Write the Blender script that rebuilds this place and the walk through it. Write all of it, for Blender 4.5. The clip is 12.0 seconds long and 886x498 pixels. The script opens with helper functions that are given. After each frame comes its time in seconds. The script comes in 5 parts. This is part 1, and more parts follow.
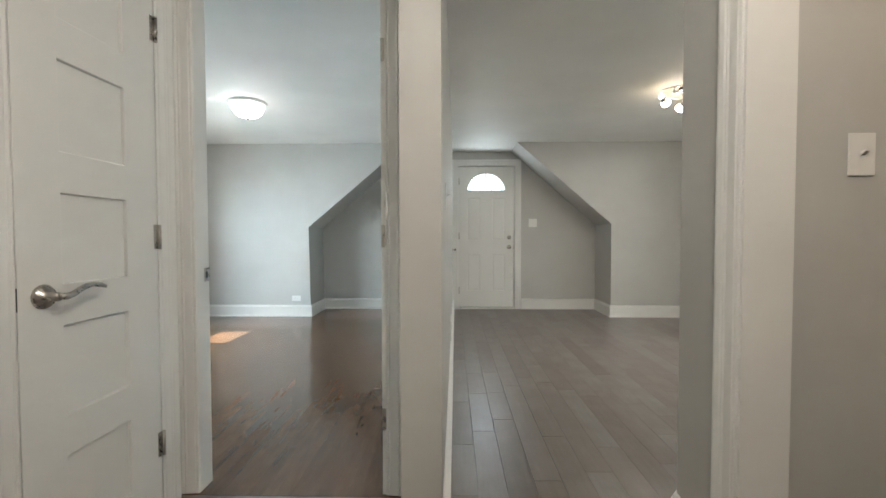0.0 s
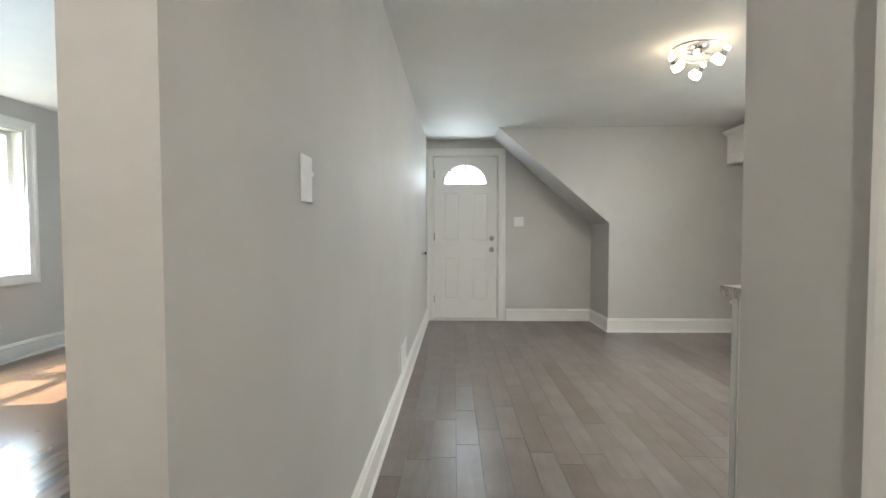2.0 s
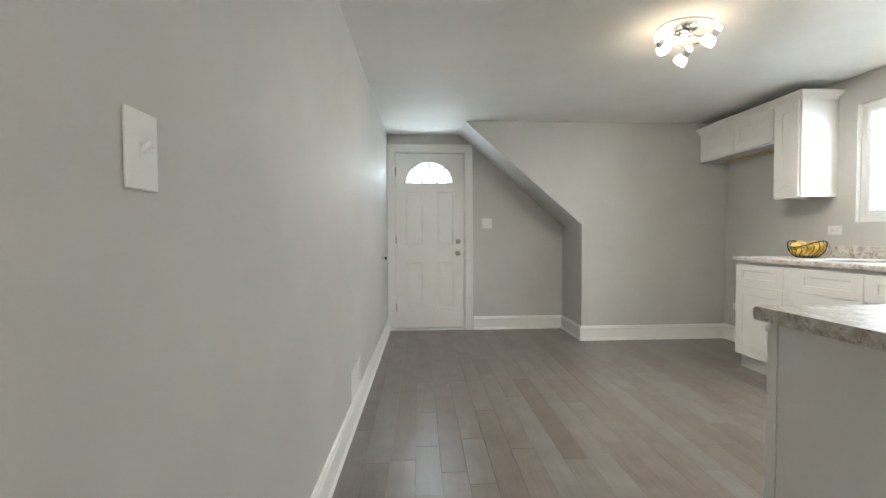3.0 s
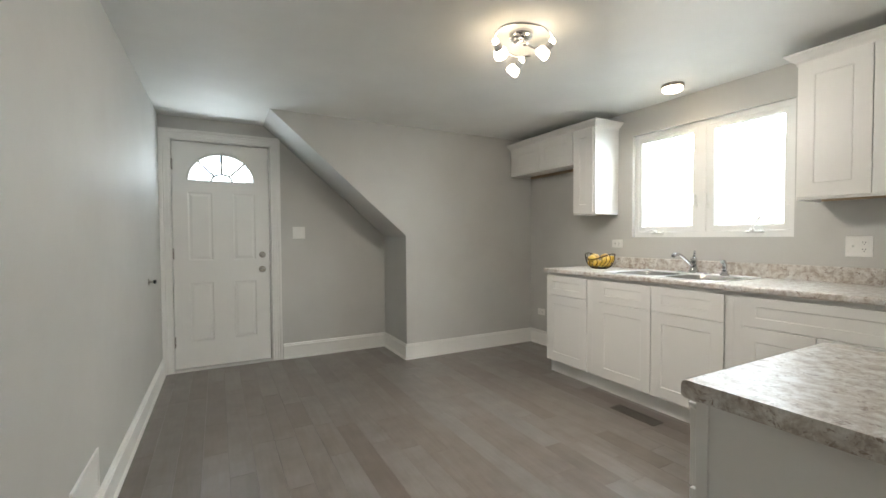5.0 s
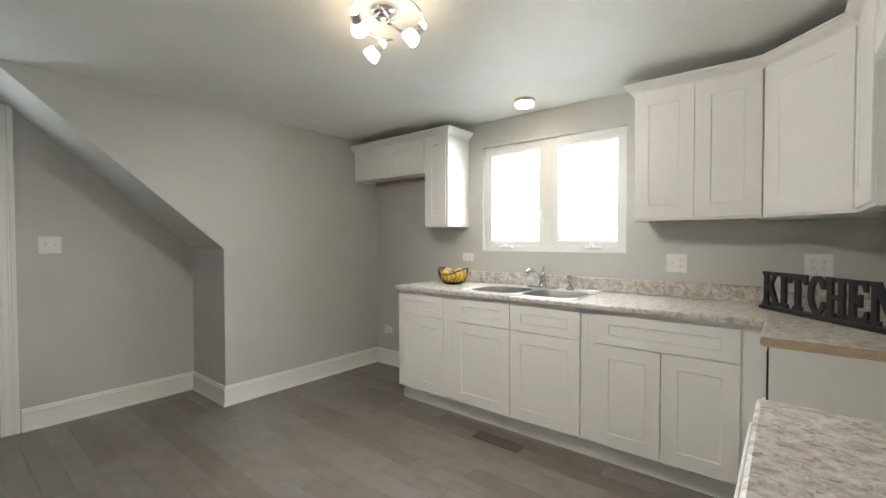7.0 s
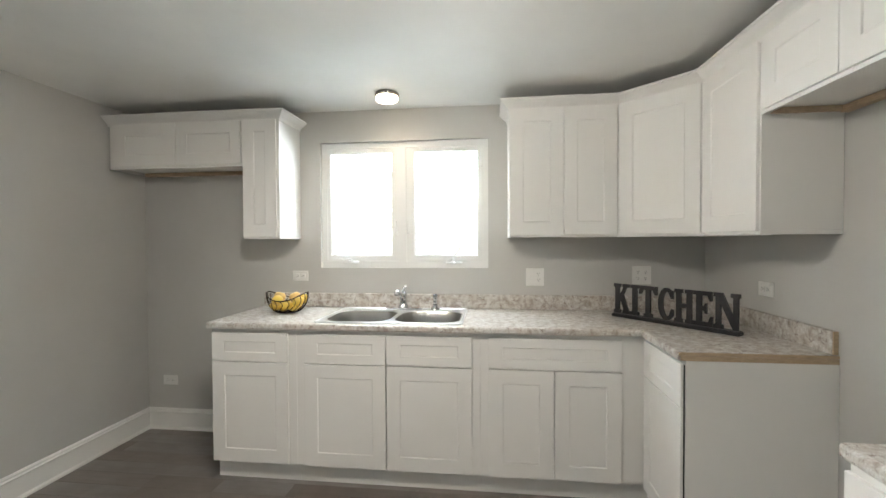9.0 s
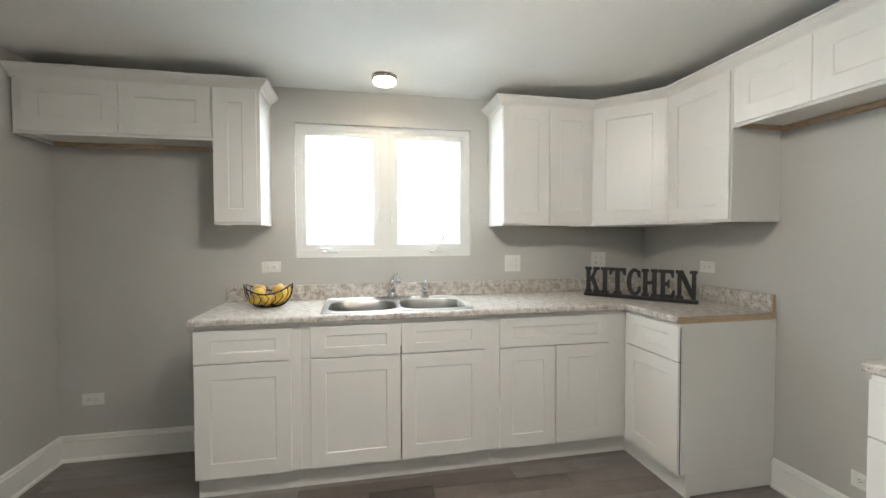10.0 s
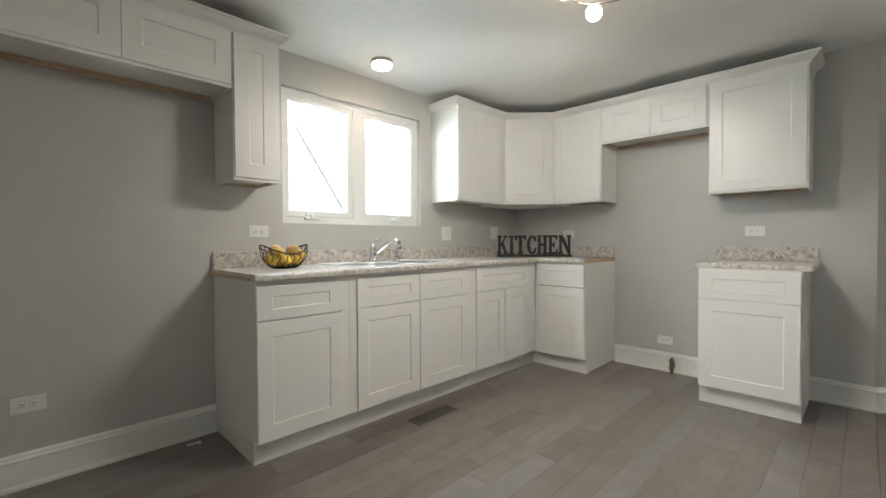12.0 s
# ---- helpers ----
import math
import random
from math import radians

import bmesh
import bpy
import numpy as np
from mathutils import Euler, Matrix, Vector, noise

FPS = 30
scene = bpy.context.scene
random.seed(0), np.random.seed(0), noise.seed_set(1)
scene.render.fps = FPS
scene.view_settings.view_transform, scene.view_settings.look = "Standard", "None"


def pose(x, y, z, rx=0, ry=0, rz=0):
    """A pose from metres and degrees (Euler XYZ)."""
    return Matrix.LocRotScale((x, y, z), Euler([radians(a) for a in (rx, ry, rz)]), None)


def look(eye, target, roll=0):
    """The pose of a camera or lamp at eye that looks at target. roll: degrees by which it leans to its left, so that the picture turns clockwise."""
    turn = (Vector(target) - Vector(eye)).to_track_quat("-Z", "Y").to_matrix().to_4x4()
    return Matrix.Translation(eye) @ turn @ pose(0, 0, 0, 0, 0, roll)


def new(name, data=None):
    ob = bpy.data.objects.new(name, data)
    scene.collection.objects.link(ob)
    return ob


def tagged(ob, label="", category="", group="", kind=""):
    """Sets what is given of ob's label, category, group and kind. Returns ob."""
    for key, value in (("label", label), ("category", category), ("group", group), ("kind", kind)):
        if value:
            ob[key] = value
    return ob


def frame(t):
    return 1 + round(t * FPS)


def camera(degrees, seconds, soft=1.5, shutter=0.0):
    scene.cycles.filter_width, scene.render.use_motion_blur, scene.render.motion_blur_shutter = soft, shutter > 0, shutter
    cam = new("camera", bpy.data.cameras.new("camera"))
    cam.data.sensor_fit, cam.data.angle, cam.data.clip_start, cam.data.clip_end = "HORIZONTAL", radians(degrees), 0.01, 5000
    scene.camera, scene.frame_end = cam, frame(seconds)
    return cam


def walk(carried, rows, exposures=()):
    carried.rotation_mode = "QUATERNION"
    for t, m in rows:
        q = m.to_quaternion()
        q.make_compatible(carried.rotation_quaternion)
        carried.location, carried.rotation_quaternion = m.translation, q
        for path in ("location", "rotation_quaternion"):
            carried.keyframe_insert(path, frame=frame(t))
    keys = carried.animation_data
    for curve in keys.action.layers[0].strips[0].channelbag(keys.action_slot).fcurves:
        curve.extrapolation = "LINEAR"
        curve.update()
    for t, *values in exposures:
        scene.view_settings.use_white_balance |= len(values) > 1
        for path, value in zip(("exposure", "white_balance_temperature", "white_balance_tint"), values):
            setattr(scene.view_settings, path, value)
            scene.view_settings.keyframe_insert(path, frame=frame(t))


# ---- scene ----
cam = camera(92.8, 12.0)
PATH = [
    (0, (0.011, -0.079, 1.043), (-0.034, 1.92, 0.985), -0.1),
    (0.5, (0.118, 0.085, 1.06), (0.067, 2.083, 1.003), -0.1),
    (1, (0.227, 0.296, 1.053), (0.18, 2.294, 0.997), -0.2),
    (1.5, (0.312, 0.496, 1.071), (0.262, 2.494, 1.005), -0.1),
    (2, (0.345, 0.718, 1.077), (0.296, 2.717, 1.01), -0.1),
    (2.5, (0.374, 0.929, 1.077), (0.357, 2.928, 1.016), -0.2),
    (4.5, (0.419, 1.531, 1.17), (1.169, 3.384, 1.112), -0.3),
    (5, (0.443, 1.635, 1.184), (1.387, 3.397, 1.13), -0.3),
    (5.5, (0.468, 1.728, 1.214), (1.578, 3.391, 1.158), -0.1),
    (6, (0.572, 1.835, 1.234), (1.812, 3.404, 1.188), -0.2),
    (6.5, (0.618, 1.93, 1.244), (2.005, 3.37, 1.196), -0.2),
    (7, (0.618, 2.078, 1.272), (2.169, 3.341, 1.228), -0.1),
    (9, (0.785, 2.892, 1.362), (2.771, 3.122, 1.323), -0.3),
    (9.5, (0.769, 3.248, 1.357), (2.767, 3.164, 1.305), -0.4),
    (10, (0.772, 3.68, 1.306), (2.732, 3.287, 1.251), -0.2),
    (10.5, (0.734, 4.155, 1.274), (2.629, 3.519, 1.211), -0.3),
    (11, (0.762, 4.562, 1.2), (2.533, 3.632, 1.146), -0.4),
    (11.5, (0.876, 4.971, 1.138), (2.476, 3.772, 1.083), -0.2),
    (12, (1.026, 5.237, 1.062), (2.437, 3.821, 1.022), -0.3),
]
walk(cam, [(t, look(eye, target, roll)) for t, eye, target, roll in PATH], [(0.0, 2.3, 6850, 9.5), (1.2, 2.48, 6700, 9.6), (2.6, 2.52, 6680, 9.8), (4.4, 2.28, 6850, 9.5), (9.5, 2.26, 6720, 9.5), (12.0, 2.16, 6760, 9.5)])

world = bpy.data.worlds.new("world")
scene.world = world
world.use_nodes = True
wn = world.node_tree.nodes
sky = wn.new("ShaderNodeTexSky")
sky.sky_type, sky.sun_disc = "NISHITA", False
SUN_WAY = Vector((0.71, 0.10, -1.0)).normalized()
sky.sun_elevation = math.asin(-SUN_WAY.z)
sky.sun_rotation = math.atan2(-SUN_WAY.x, -SUN_WAY.y)
wn["Background"].inputs["Strength"].default_value = 0.15
world.node_tree.links.new(sky.outputs["Color"], wn["Background"].inputs["Color"])
sun_data = bpy.data.lights.new("sun", "SUN")
sun_data.energy, sun_data.angle, sun_data.color = 5.0, radians(0.5), (1.0, 0.97, 0.86)
sun = new("sun", sun_data)
sun.matrix_world = look(-SUN_WAY * 30, (0, 0, 0))

SPOT_GLOW, DISC_GLOW, DOME_GLOW = 4.3, 2.2, 2.8
WARM, DAY = (1.0, 0.80, 0.56), (0.73, 0.88, 1.0)


def window_light(name, eye, target, wide, high, watts, color=DAY):
    data = bpy.data.lights.new(name, "AREA")
    data.shape, data.size, data.size_y, data.energy, data.color = "RECTANGLE", wide, high, watts, color
    ob = new(name, data)
    ob.matrix_world = look(eye, target)
    return ob


def lamp(name, place, watts, color, radius=0.05):
    data = bpy.data.lights.new(name, "POINT")
    data.energy, data.color, data.shadow_soft_size = watts, color, radius
    ob = new(name, data)
    ob.location = place
    return ob


window_light("window_light_kitchen", (3.765, 3.49, 1.93), (3.0, 3.49, 1.25), 1.08, 0.17, 4.9)
window_light("fan_light_daylight", (0.492, 6.075, 1.80), (0.492, 5.0, 1.80), 0.40, 0.16, 1.0)
window_light("window_light_bedroom", (-3.605, 3.73, 1.29), (-2.6, 3.73, 0.72), 1.24, 0.13, 17, (0.62, 0.82, 1.0))
def spot(name, eye, target, watts, color, wide=165):
    data = bpy.data.lights.new(name, "SPOT")
    data.energy, data.color, data.shadow_soft_size, data.spot_size, data.spot_blend = watts, color, 0.065, radians(wide), 0.6
    ob = new(name, data)
    ob.matrix_world = look(eye, target)
    return ob


BULB = (1.0, 0.962, 0.912)
spot("bulb_light", (1.790, 3.455, 2.050), (0.90, 3.65, 0.5), 6.0, BULB, 155)
spot("bulb_light", (1.918, 3.614, 2.050), (2.25, 4.15, 0.75), 5.2, BULB)
spot("bulb_light", (1.912, 3.354, 2.050), (2.65, 2.75, 0.90), 7.7, BULB)
spot("disc_bulb_light", (3.30, 3.52, 2.195), (3.30, 3.52, 1.0), 1.8, (1.0, 0.86, 0.68), 168)
lamp("room_lamp", (1.75, 0.45, 2.13), 1.2, (1.0, 0.74, 0.50))
# Unseen fill light, added to brighten the hall; no fixture is known there
lamp("hall_fill", (0.25, 0.05, 2.10), 5.9, (1.0, 0.952, 0.91))


# ---- materials ----
def material(name, color, rough=0.5, metal=0.0):
    m = bpy.data.materials.new(name)
    m.use_nodes = True
    b = m.node_tree.nodes["Principled BSDF"]
    b.inputs["Base Color"].default_value = (*color, 1)
    b.inputs["Roughness"].default_value = rough
    b.inputs["Metallic"].default_value = metal
    return m, m.node_tree.nodes, m.node_tree.links, b


def mapped(n, l, scale=(1, 1, 1), spread=0.0):
    tc, mp = n.new("ShaderNodeTexCoord"), n.new("ShaderNodeMapping")
    mp.inputs["Scale"].default_value = scale
    l.new(tc.outputs["Object"], mp.inputs["Vector"])
    if spread:
        info, mul = n.new("ShaderNodeObjectInfo"), n.new("ShaderNodeMath")
        mul.operation = "MULTIPLY"
        mul.inputs[1].default_value = spread
        l.new(info.outputs["Random"], mul.inputs[0])
        l.new(mul.outputs[0], mp.inputs["Location"])
    return mp.outputs["Vector"]


def noise_tex(n, l, vec, scale, detail=4, rough=0.55, distort=0.0):
    t = n.new("ShaderNodeTexNoise")
    t.inputs["Scale"].default_value, t.inputs["Detail"].default_value = scale, detail
    t.inputs["Roughness"].default_value, t.inputs["Distortion"].default_value = rough, distort
    l.new(vec, t.inputs["Vector"])
    return t.outputs["Fac"]


def ramp(n, l, fac, stops):
    r = n.new("ShaderNodeValToRGB")
    e = r.color_ramp.elements
    while len(e) < len(stops):
        e.new(0.5)
    for k, (p, c) in enumerate(stops):
        e[k].position, e[k].color = p, (*c, 1)
    l.new(fac, r.inputs["Fac"])
    return r.outputs["Color"]


def mix(n, l, fac, a, b, mode="MIX"):
    m = n.new("ShaderNodeMixRGB")
    m.blend_type = mode
    for v, s in ((fac, "Fac"), (a, "Color1"), (b, "Color2")):
        if isinstance(v, (float, int)):
            m.inputs[s].default_value = v
        elif isinstance(v, tuple):
            m.inputs[s].default_value = (*v, 1)
        else:
            l.new(v, m.inputs[s])
    return m.outputs["Color"]


def bump(n, l, b, height, strength, distance=0.002):
    k = n.new("ShaderNodeBump")
    k.inputs["Strength"].default_value, k.inputs["Distance"].default_value = strength, distance
    l.new(height, k.inputs["Height"])
    l.new(k.outputs["Normal"], b.inputs["Normal"])


def painted(name, color, rough, grain=0.08, vary=0.03, scale=220):
    m, n, l, b = material(name, color, rough)
    v = mapped(n, l)
    big = noise_tex(n, l, v, 1.7, 5)
    dark = tuple(c * (1 - vary * 2) for c in color)
    light = tuple(min(c * (1 + vary), 0.95) for c in color)
    l.new(ramp(n, l, big, [(0.3, dark), (0.7, light)]), b.inputs["Base Color"])
    mid = noise_tex(n, l, v, 9, 3)
    r = n.new("ShaderNodeMapRange")
    r.inputs["To Min"].default_value, r.inputs["To Max"].default_value = rough - 0.06, rough + 0.08
    l.new(mid, r.inputs["Value"])
    l.new(r.outputs["Result"], b.inputs["Roughness"])
    bump(n, l, b, noise_tex(n, l, v, scale, 3), grain, 0.001)
    return m


WALL = painted("wall_paint", (0.545, 0.536, 0.510), 0.64, 0.25, 0.03, 160)
CEIL = painted("ceiling_paint", (0.83, 0.828, 0.802), 0.66, 0.25, 0.03, 140)
TRIM = painted("trim_paint", (0.80, 0.79, 0.76), 0.32, 0.05, 0.015, 60)
CAB = painted("cabinet_paint", (0.80, 0.785, 0.755), 0.33, 0.04, 0.012, 90)
DOOR = painted("door_paint", (0.78, 0.77, 0.74), 0.3, 0.06, 0.015, 70)
VINYL = painted("window_vinyl", (0.80, 0.80, 0.78), 0.5, 0.02, 0.01, 60)
PLASTIC = painted("plate_plastic", (0.80, 0.79, 0.76), 0.28, 0.02, 0.01, 60)
SLOT = painted("dark_slots", (0.05, 0.05, 0.05), 0.5, 0.02, 0.02, 60)
LEAD = painted("fan_light_caming", (0.34, 0.34, 0.33), 0.5, 0.05, 0.05, 60)
# Black for the stop's rubber tip and for shade painted into door gaps
RUBBER_AND_SHADE = painted("black_rubber_and_shade", (0.02, 0.02, 0.02), 0.6, 0.1, 0.05, 60)


def metal(name, color, rough, brushed=(1, 1, 1), amount=0.05):
    m, n, l, b = material(name, color, rough, 1.0)
    v = mapped(n, l, brushed)
    f = noise_tex(n, l, v, 60, 3)
    r = n.new("ShaderNodeMapRange")
    r.inputs["To Min"].default_value, r.inputs["To Max"].default_value = max(rough - amount, 0.02), rough + amount
    l.new(f, r.inputs["Value"])
    l.new(r.outputs["Result"], b.inputs["Roughness"])
    bump(n, l, b, f, 0.03, 0.0005)
    return m


CHROME = metal("chrome", (0.62, 0.62, 0.64), 0.06, amount=0.02)
HINGE = NICKEL = metal("satin_nickel", (0.48, 0.45, 0.41), 0.28)
# One stainless steel: the bowls' shade and the rim's shine are in the colours
STEEL_SHADED = metal("sink_steel_shaded", (0.34, 0.33, 0.315), 0.36, (0.15, 6, 6))
RIM_STEEL_LIT = metal("polished_steel_lit", (0.82, 0.82, 0.81), 0.30)
BRASS = metal("old_brass", (0.28, 0.20, 0.12), 0.45, amount=0.12)
WIRE = metal("bronze_wire", (0.05, 0.035, 0.025), 0.4)


def wood_planks(name, light, dark, accent, rough, grain_scale, contrast, relief=0.10):
    m, n, l, b = material(name, light, rough)
    v = mapped(n, l, (1, 1, 1), 37.0)
    info = n.new("ShaderNodeObjectInfo")
    geo = n.new("ShaderNodeNewGeometry")
    add, frac = n.new("ShaderNodeMath"), n.new("ShaderNodeMath")
    add.operation, frac.operation = "ADD", "FRACT"
    l.new(info.outputs["Random"], add.inputs[0])
    l.new(geo.outputs["Random Per Island"], add.inputs[1])
    l.new(add.outputs[0], frac.inputs[0])
    base = ramp(n, l, frac.outputs[0], [(0.0, dark), (0.16, tuple((a + c) / 2 for a, c in zip(light, dark))), (0.45, light), (1.0, accent)])
    st = n.new("ShaderNodeMapping")
    st.inputs["Scale"].default_value = (1.0, 0.09, 1.0)
    l.new(v, st.inputs["Vector"])
    g1 = noise_tex(n, l, st.outputs["Vector"], grain_scale, 8, 0.62, 1.2)
    g2 = noise_tex(n, l, st.outputs["Vector"], grain_scale * 6, 5, 0.6, 0.3)
    g3 = noise_tex(n, l, v, 6.5, 5)
    c = mix(n, l, ramp(n, l, g1, [(0.38, (1, 1, 1)), (0.56, (0, 0, 0))]), base, mix(n, l, 1.0, base, (contrast, contrast * 0.97, contrast * 0.93), "MULTIPLY"))
    c = mix(n, l, 0.22, c, mix(n, l, 1.0, c, ramp(n, l, g2, [(0.3, (0.55, 0.52, 0.5)), (0.65, (1.15, 1.15, 1.15))]), "MULTIPLY"))
    c = mix(n, l, 0.65, c, mix(n, l, 1.0, c, ramp(n, l, g3, [(0.3, (0.75, 0.74, 0.73)), (0.7, (1.15, 1.15, 1.15))]), "MULTIPLY"))
    l.new(c, b.inputs["Base Color"])
    r = n.new("ShaderNodeMapRange")
    r.inputs["To Min"].default_value, r.inputs["To Max"].default_value = rough - 0.06, rough + 0.1
    l.new(g1, r.inputs["Value"])
    l.new(r.outputs["Result"], b.inputs["Roughness"])
    b.inputs["Specular IOR Level"].default_value = 0.75
    bump(n, l, b, g2, relief, 0.0008)
    return m


GREYWOOD = wood_planks("grey_floor_wood", (0.196, 0.171, 0.156), (0.148, 0.122, 0.107), (0.207, 0.192, 0.181), 0.30, 9, 0.90)
DARKWOOD = wood_planks("dark_floor_wood", (0.128, 0.074, 0.046), (0.107, 0.061, 0.038), (0.145, 0.086, 0.055), 0.16, 16, 0.78, 0.03)
UNDERLAY = painted("underlay", (0.03, 0.025, 0.02), 0.8)


def raw_wood(name, color):
    m, n, l, b = material(name, color, 0.6)
    v = mapped(n, l, (2, 2, 9))
    g = noise_tex(n, l, v, 14, 5, 0.6, 0.5)
    l.new(ramp(n, l, g, [(0.3, tuple(c * 0.72 for c in color)), (0.7, color)]), b.inputs["Base Color"])
    bump(n, l, b, g, 0.1)
    return m


RAW = raw_wood("raw_particle_board", (0.60, 0.45, 0.30))


def laminate():
    m, n, l, b = material("counter_laminate", (0.5, 0.45, 0.4), 0.36)
    v = mapped(n, l)
    st = n.new("ShaderNodeMapping")
    st.inputs["Rotation"].default_value = (0, 0, 0.25)
    st.inputs["Scale"].default_value = (1.4, 1.25, 1.25)
    l.new(v, st.inputs["Vector"])
    w = st.outputs["Vector"]
    warp = noise_tex(n, l, v, 7, 5, 0.6)
    a = noise_tex(n, l, w, 21, 12, 0.74, 0.4)
    c1 = ramp(n, l, a, [(0.38, (0.35, 0.295, 0.255)), (0.45, (0.485, 0.435, 0.39)), (0.50, (0.57, 0.535, 0.495)), (0.58, (0.70, 0.685, 0.655))])
    f = noise_tex(n, l, w, 31, 12, 0.75, 0.6)
    c2 = mix(n, l, ramp(n, l, f, [(0.395, (1, 1, 1)), (0.44, (0, 0, 0))]), c1, (0.26, 0.205, 0.17))
    h = noise_tex(n, l, v, 150, 3, 0.6)
    c2 = mix(n, l, 0.35, c2, mix(n, l, 1.0, c2, ramp(n, l, h, [(0.35, (0.72, 0.70, 0.68)), (0.6, (1.12, 1.12, 1.12))]), "MULTIPLY"))
    c3 = mix(n, l, ramp(n, l, warp, [(0.45, (0, 0, 0)), (0.7, (0.4, 0.4, 0.4))]), c2, (0.50, 0.42, 0.35))
    l.new(c3, b.inputs["Base Color"])
    b.inputs["Specular IOR Level"].default_value = 0.36
    bump(n, l, b, noise_tex(n, l, v, 300, 2), 0.06, 0.0006)
    return m


COUNTER = laminate()


def glow(name, color, strength):
    m, n, l, b = material(name, (0.9, 0.9, 0.88), 0.25)
    b.inputs["Emission Color"].default_value = (*color, 1)
    lw = n.new("ShaderNodeTexNoise")
    lw.inputs["Scale"].default_value = 3
    r = n.new("ShaderNodeMapRange")
    r.inputs["To Min"].default_value, r.inputs["To Max"].default_value = strength * 0.9, strength * 1.1
    l.new(lw.outputs["Fac"], r.inputs["Value"])
    l.new(r.outputs["Result"], b.inputs["Emission Strength"])
    return m


SPOTGLASS = glow("lit_spot_glass", (1.0, 0.82, 0.6), SPOT_GLOW)
DISCGLASS = glow("lit_disc_glass", (1.0, 0.84, 0.64), DISC_GLOW)
DOMEGLASS = glow("lit_dome_glass", (0.95, 0.97, 1.0), DOME_GLOW)


def glass():
    m, n, l, b = material("window_glass", (1, 1, 1), 0.02)
    b.inputs["Transmission Weight"].default_value, b.inputs["IOR"].default_value = 1.0, 1.45
    return m


GLASS = glass()


def fruit_skin(name, color, speck):
    m, n, l, b = material(name, color, 0.38)
    v = mapped(n, l, (1, 1, 1), 9.0)
    a = noise_tex(n, l, v, 18, 4)
    l.new(ramp(n, l, a, [(0.35, speck), (0.6, color)]), b.inputs["Base Color"])
    bump(n, l, b, noise_tex(n, l, v, 260, 2), 0.25, 0.001)
    return m


LEMON = fruit_skin("lemon_skin", (0.74, 0.52, 0.10), (0.70, 0.42, 0.05))
APPLE = fruit_skin("apple_skin", (0.68, 0.48, 0.18), (0.58, 0.34, 0.11))
SIGNPAINT = painted("sign_paint", (0.024, 0.022, 0.023), 0.40, 0.2, 0.2, 90)
SIDING = painted("siding_vinyl", (0.42, 0.425, 0.42), 0.5, 0.05, 0.03, 30)
MINT = painted("mint_trim", (0.84, 0.90, 0.85), 0.5, 0.05, 0.05, 120)
SHINGLE = painted("roof_shingle", (0.42, 0.45, 0.42), 0.85, 0.4, 0.15, 60)
LEAF = painted("leaf_green", (0.07, 0.12, 0.04), 0.6, 0.1, 0.2, 20)
BARK = painted("bark", (0.12, 0.09, 0.07), 0.85, 0.5, 0.15, 30)
GRASS = painted("lawn_green", (0.09, 0.13, 0.05), 0.9, 0.5, 0.2, 8)
GREYMETAL = painted("register_grey", (0.33, 0.35, 0.38), 0.4, 0.05, 0.02, 40)


# ---- shaping helpers ----
def box(bm, x0, x1, y0, y1, z0, z1):
    vs = [bm.verts.new((x, y, z)) for z in (z0, z1) for x, y in ((x0, y0), (x1, y0), (x1, y1), (x0, y1))]
    for f in ((3, 2, 1, 0), (4, 5, 6, 7), (0, 1, 5, 4), (1, 2, 6, 5), (2, 3, 7, 6), (3, 0, 4, 7)):
        bm.faces.new([vs[i] for i in f])


def boxes(*dims, soft=0.0):
    bm = bmesh.new()
    for d in dims:
        box(bm, *d)
    if soft:
        bmesh.ops.bevel(bm, geom=bm.edges[:], offset=soft, segments=1, affect="EDGES", clamp_overlap=True)
    return bm


def prism(points, z0, z1, turn=None):
    """A solid over an outline in x, y; turn maps it elsewhere."""
    bm = bmesh.new()
    low, high = ([bm.verts.new((x, y, z)) for x, y in points] for z in (z0, z1))
    n = len(points)
    bm.faces.new(low[::-1])
    bm.faces.new(high)
    for i in range(n):
        bm.faces.new((low[i], low[(i + 1) % n], high[(i + 1) % n], high[i]))
    if turn is not None:
        bm.transform(turn)
    bmesh.ops.recalc_face_normals(bm, faces=bm.faces[:])
    return bm


def tube(bm, points, r, seg=8, caps=True, closed=False):
    pts = [Vector(p) for p in points]
    rings, side = [], None
    n = len(pts)
    for i, p in enumerate(pts):
        a = pts[(i - 1) % n] if closed or i else pts[i]
        b = pts[(i + 1) % n] if closed or i < n - 1 else pts[i]
        d = (b - a).normalized()
        if side is None:
            side = d.orthogonal().normalized()
        side = (side - d * side.dot(d)).normalized()
        up = d.cross(side)
        rr = r[i] if isinstance(r, (list, tuple)) else r
        rings.append([bm.verts.new(p + (side * math.cos(2 * math.pi * k / seg) + up * math.sin(2 * math.pi * k / seg)) * rr) for k in range(seg)])
    for i in range(n if closed else n - 1):
        u, v = rings[i], rings[(i + 1) % n]
        for k in range(seg):
            f = bm.faces.new((u[k], u[(k + 1) % seg], v[(k + 1) % seg], v[k]))
            f.smooth = True
    if caps and not closed:
        bm.faces.new(rings[0][::-1])
        bm.faces.new(rings[-1])
    return bm


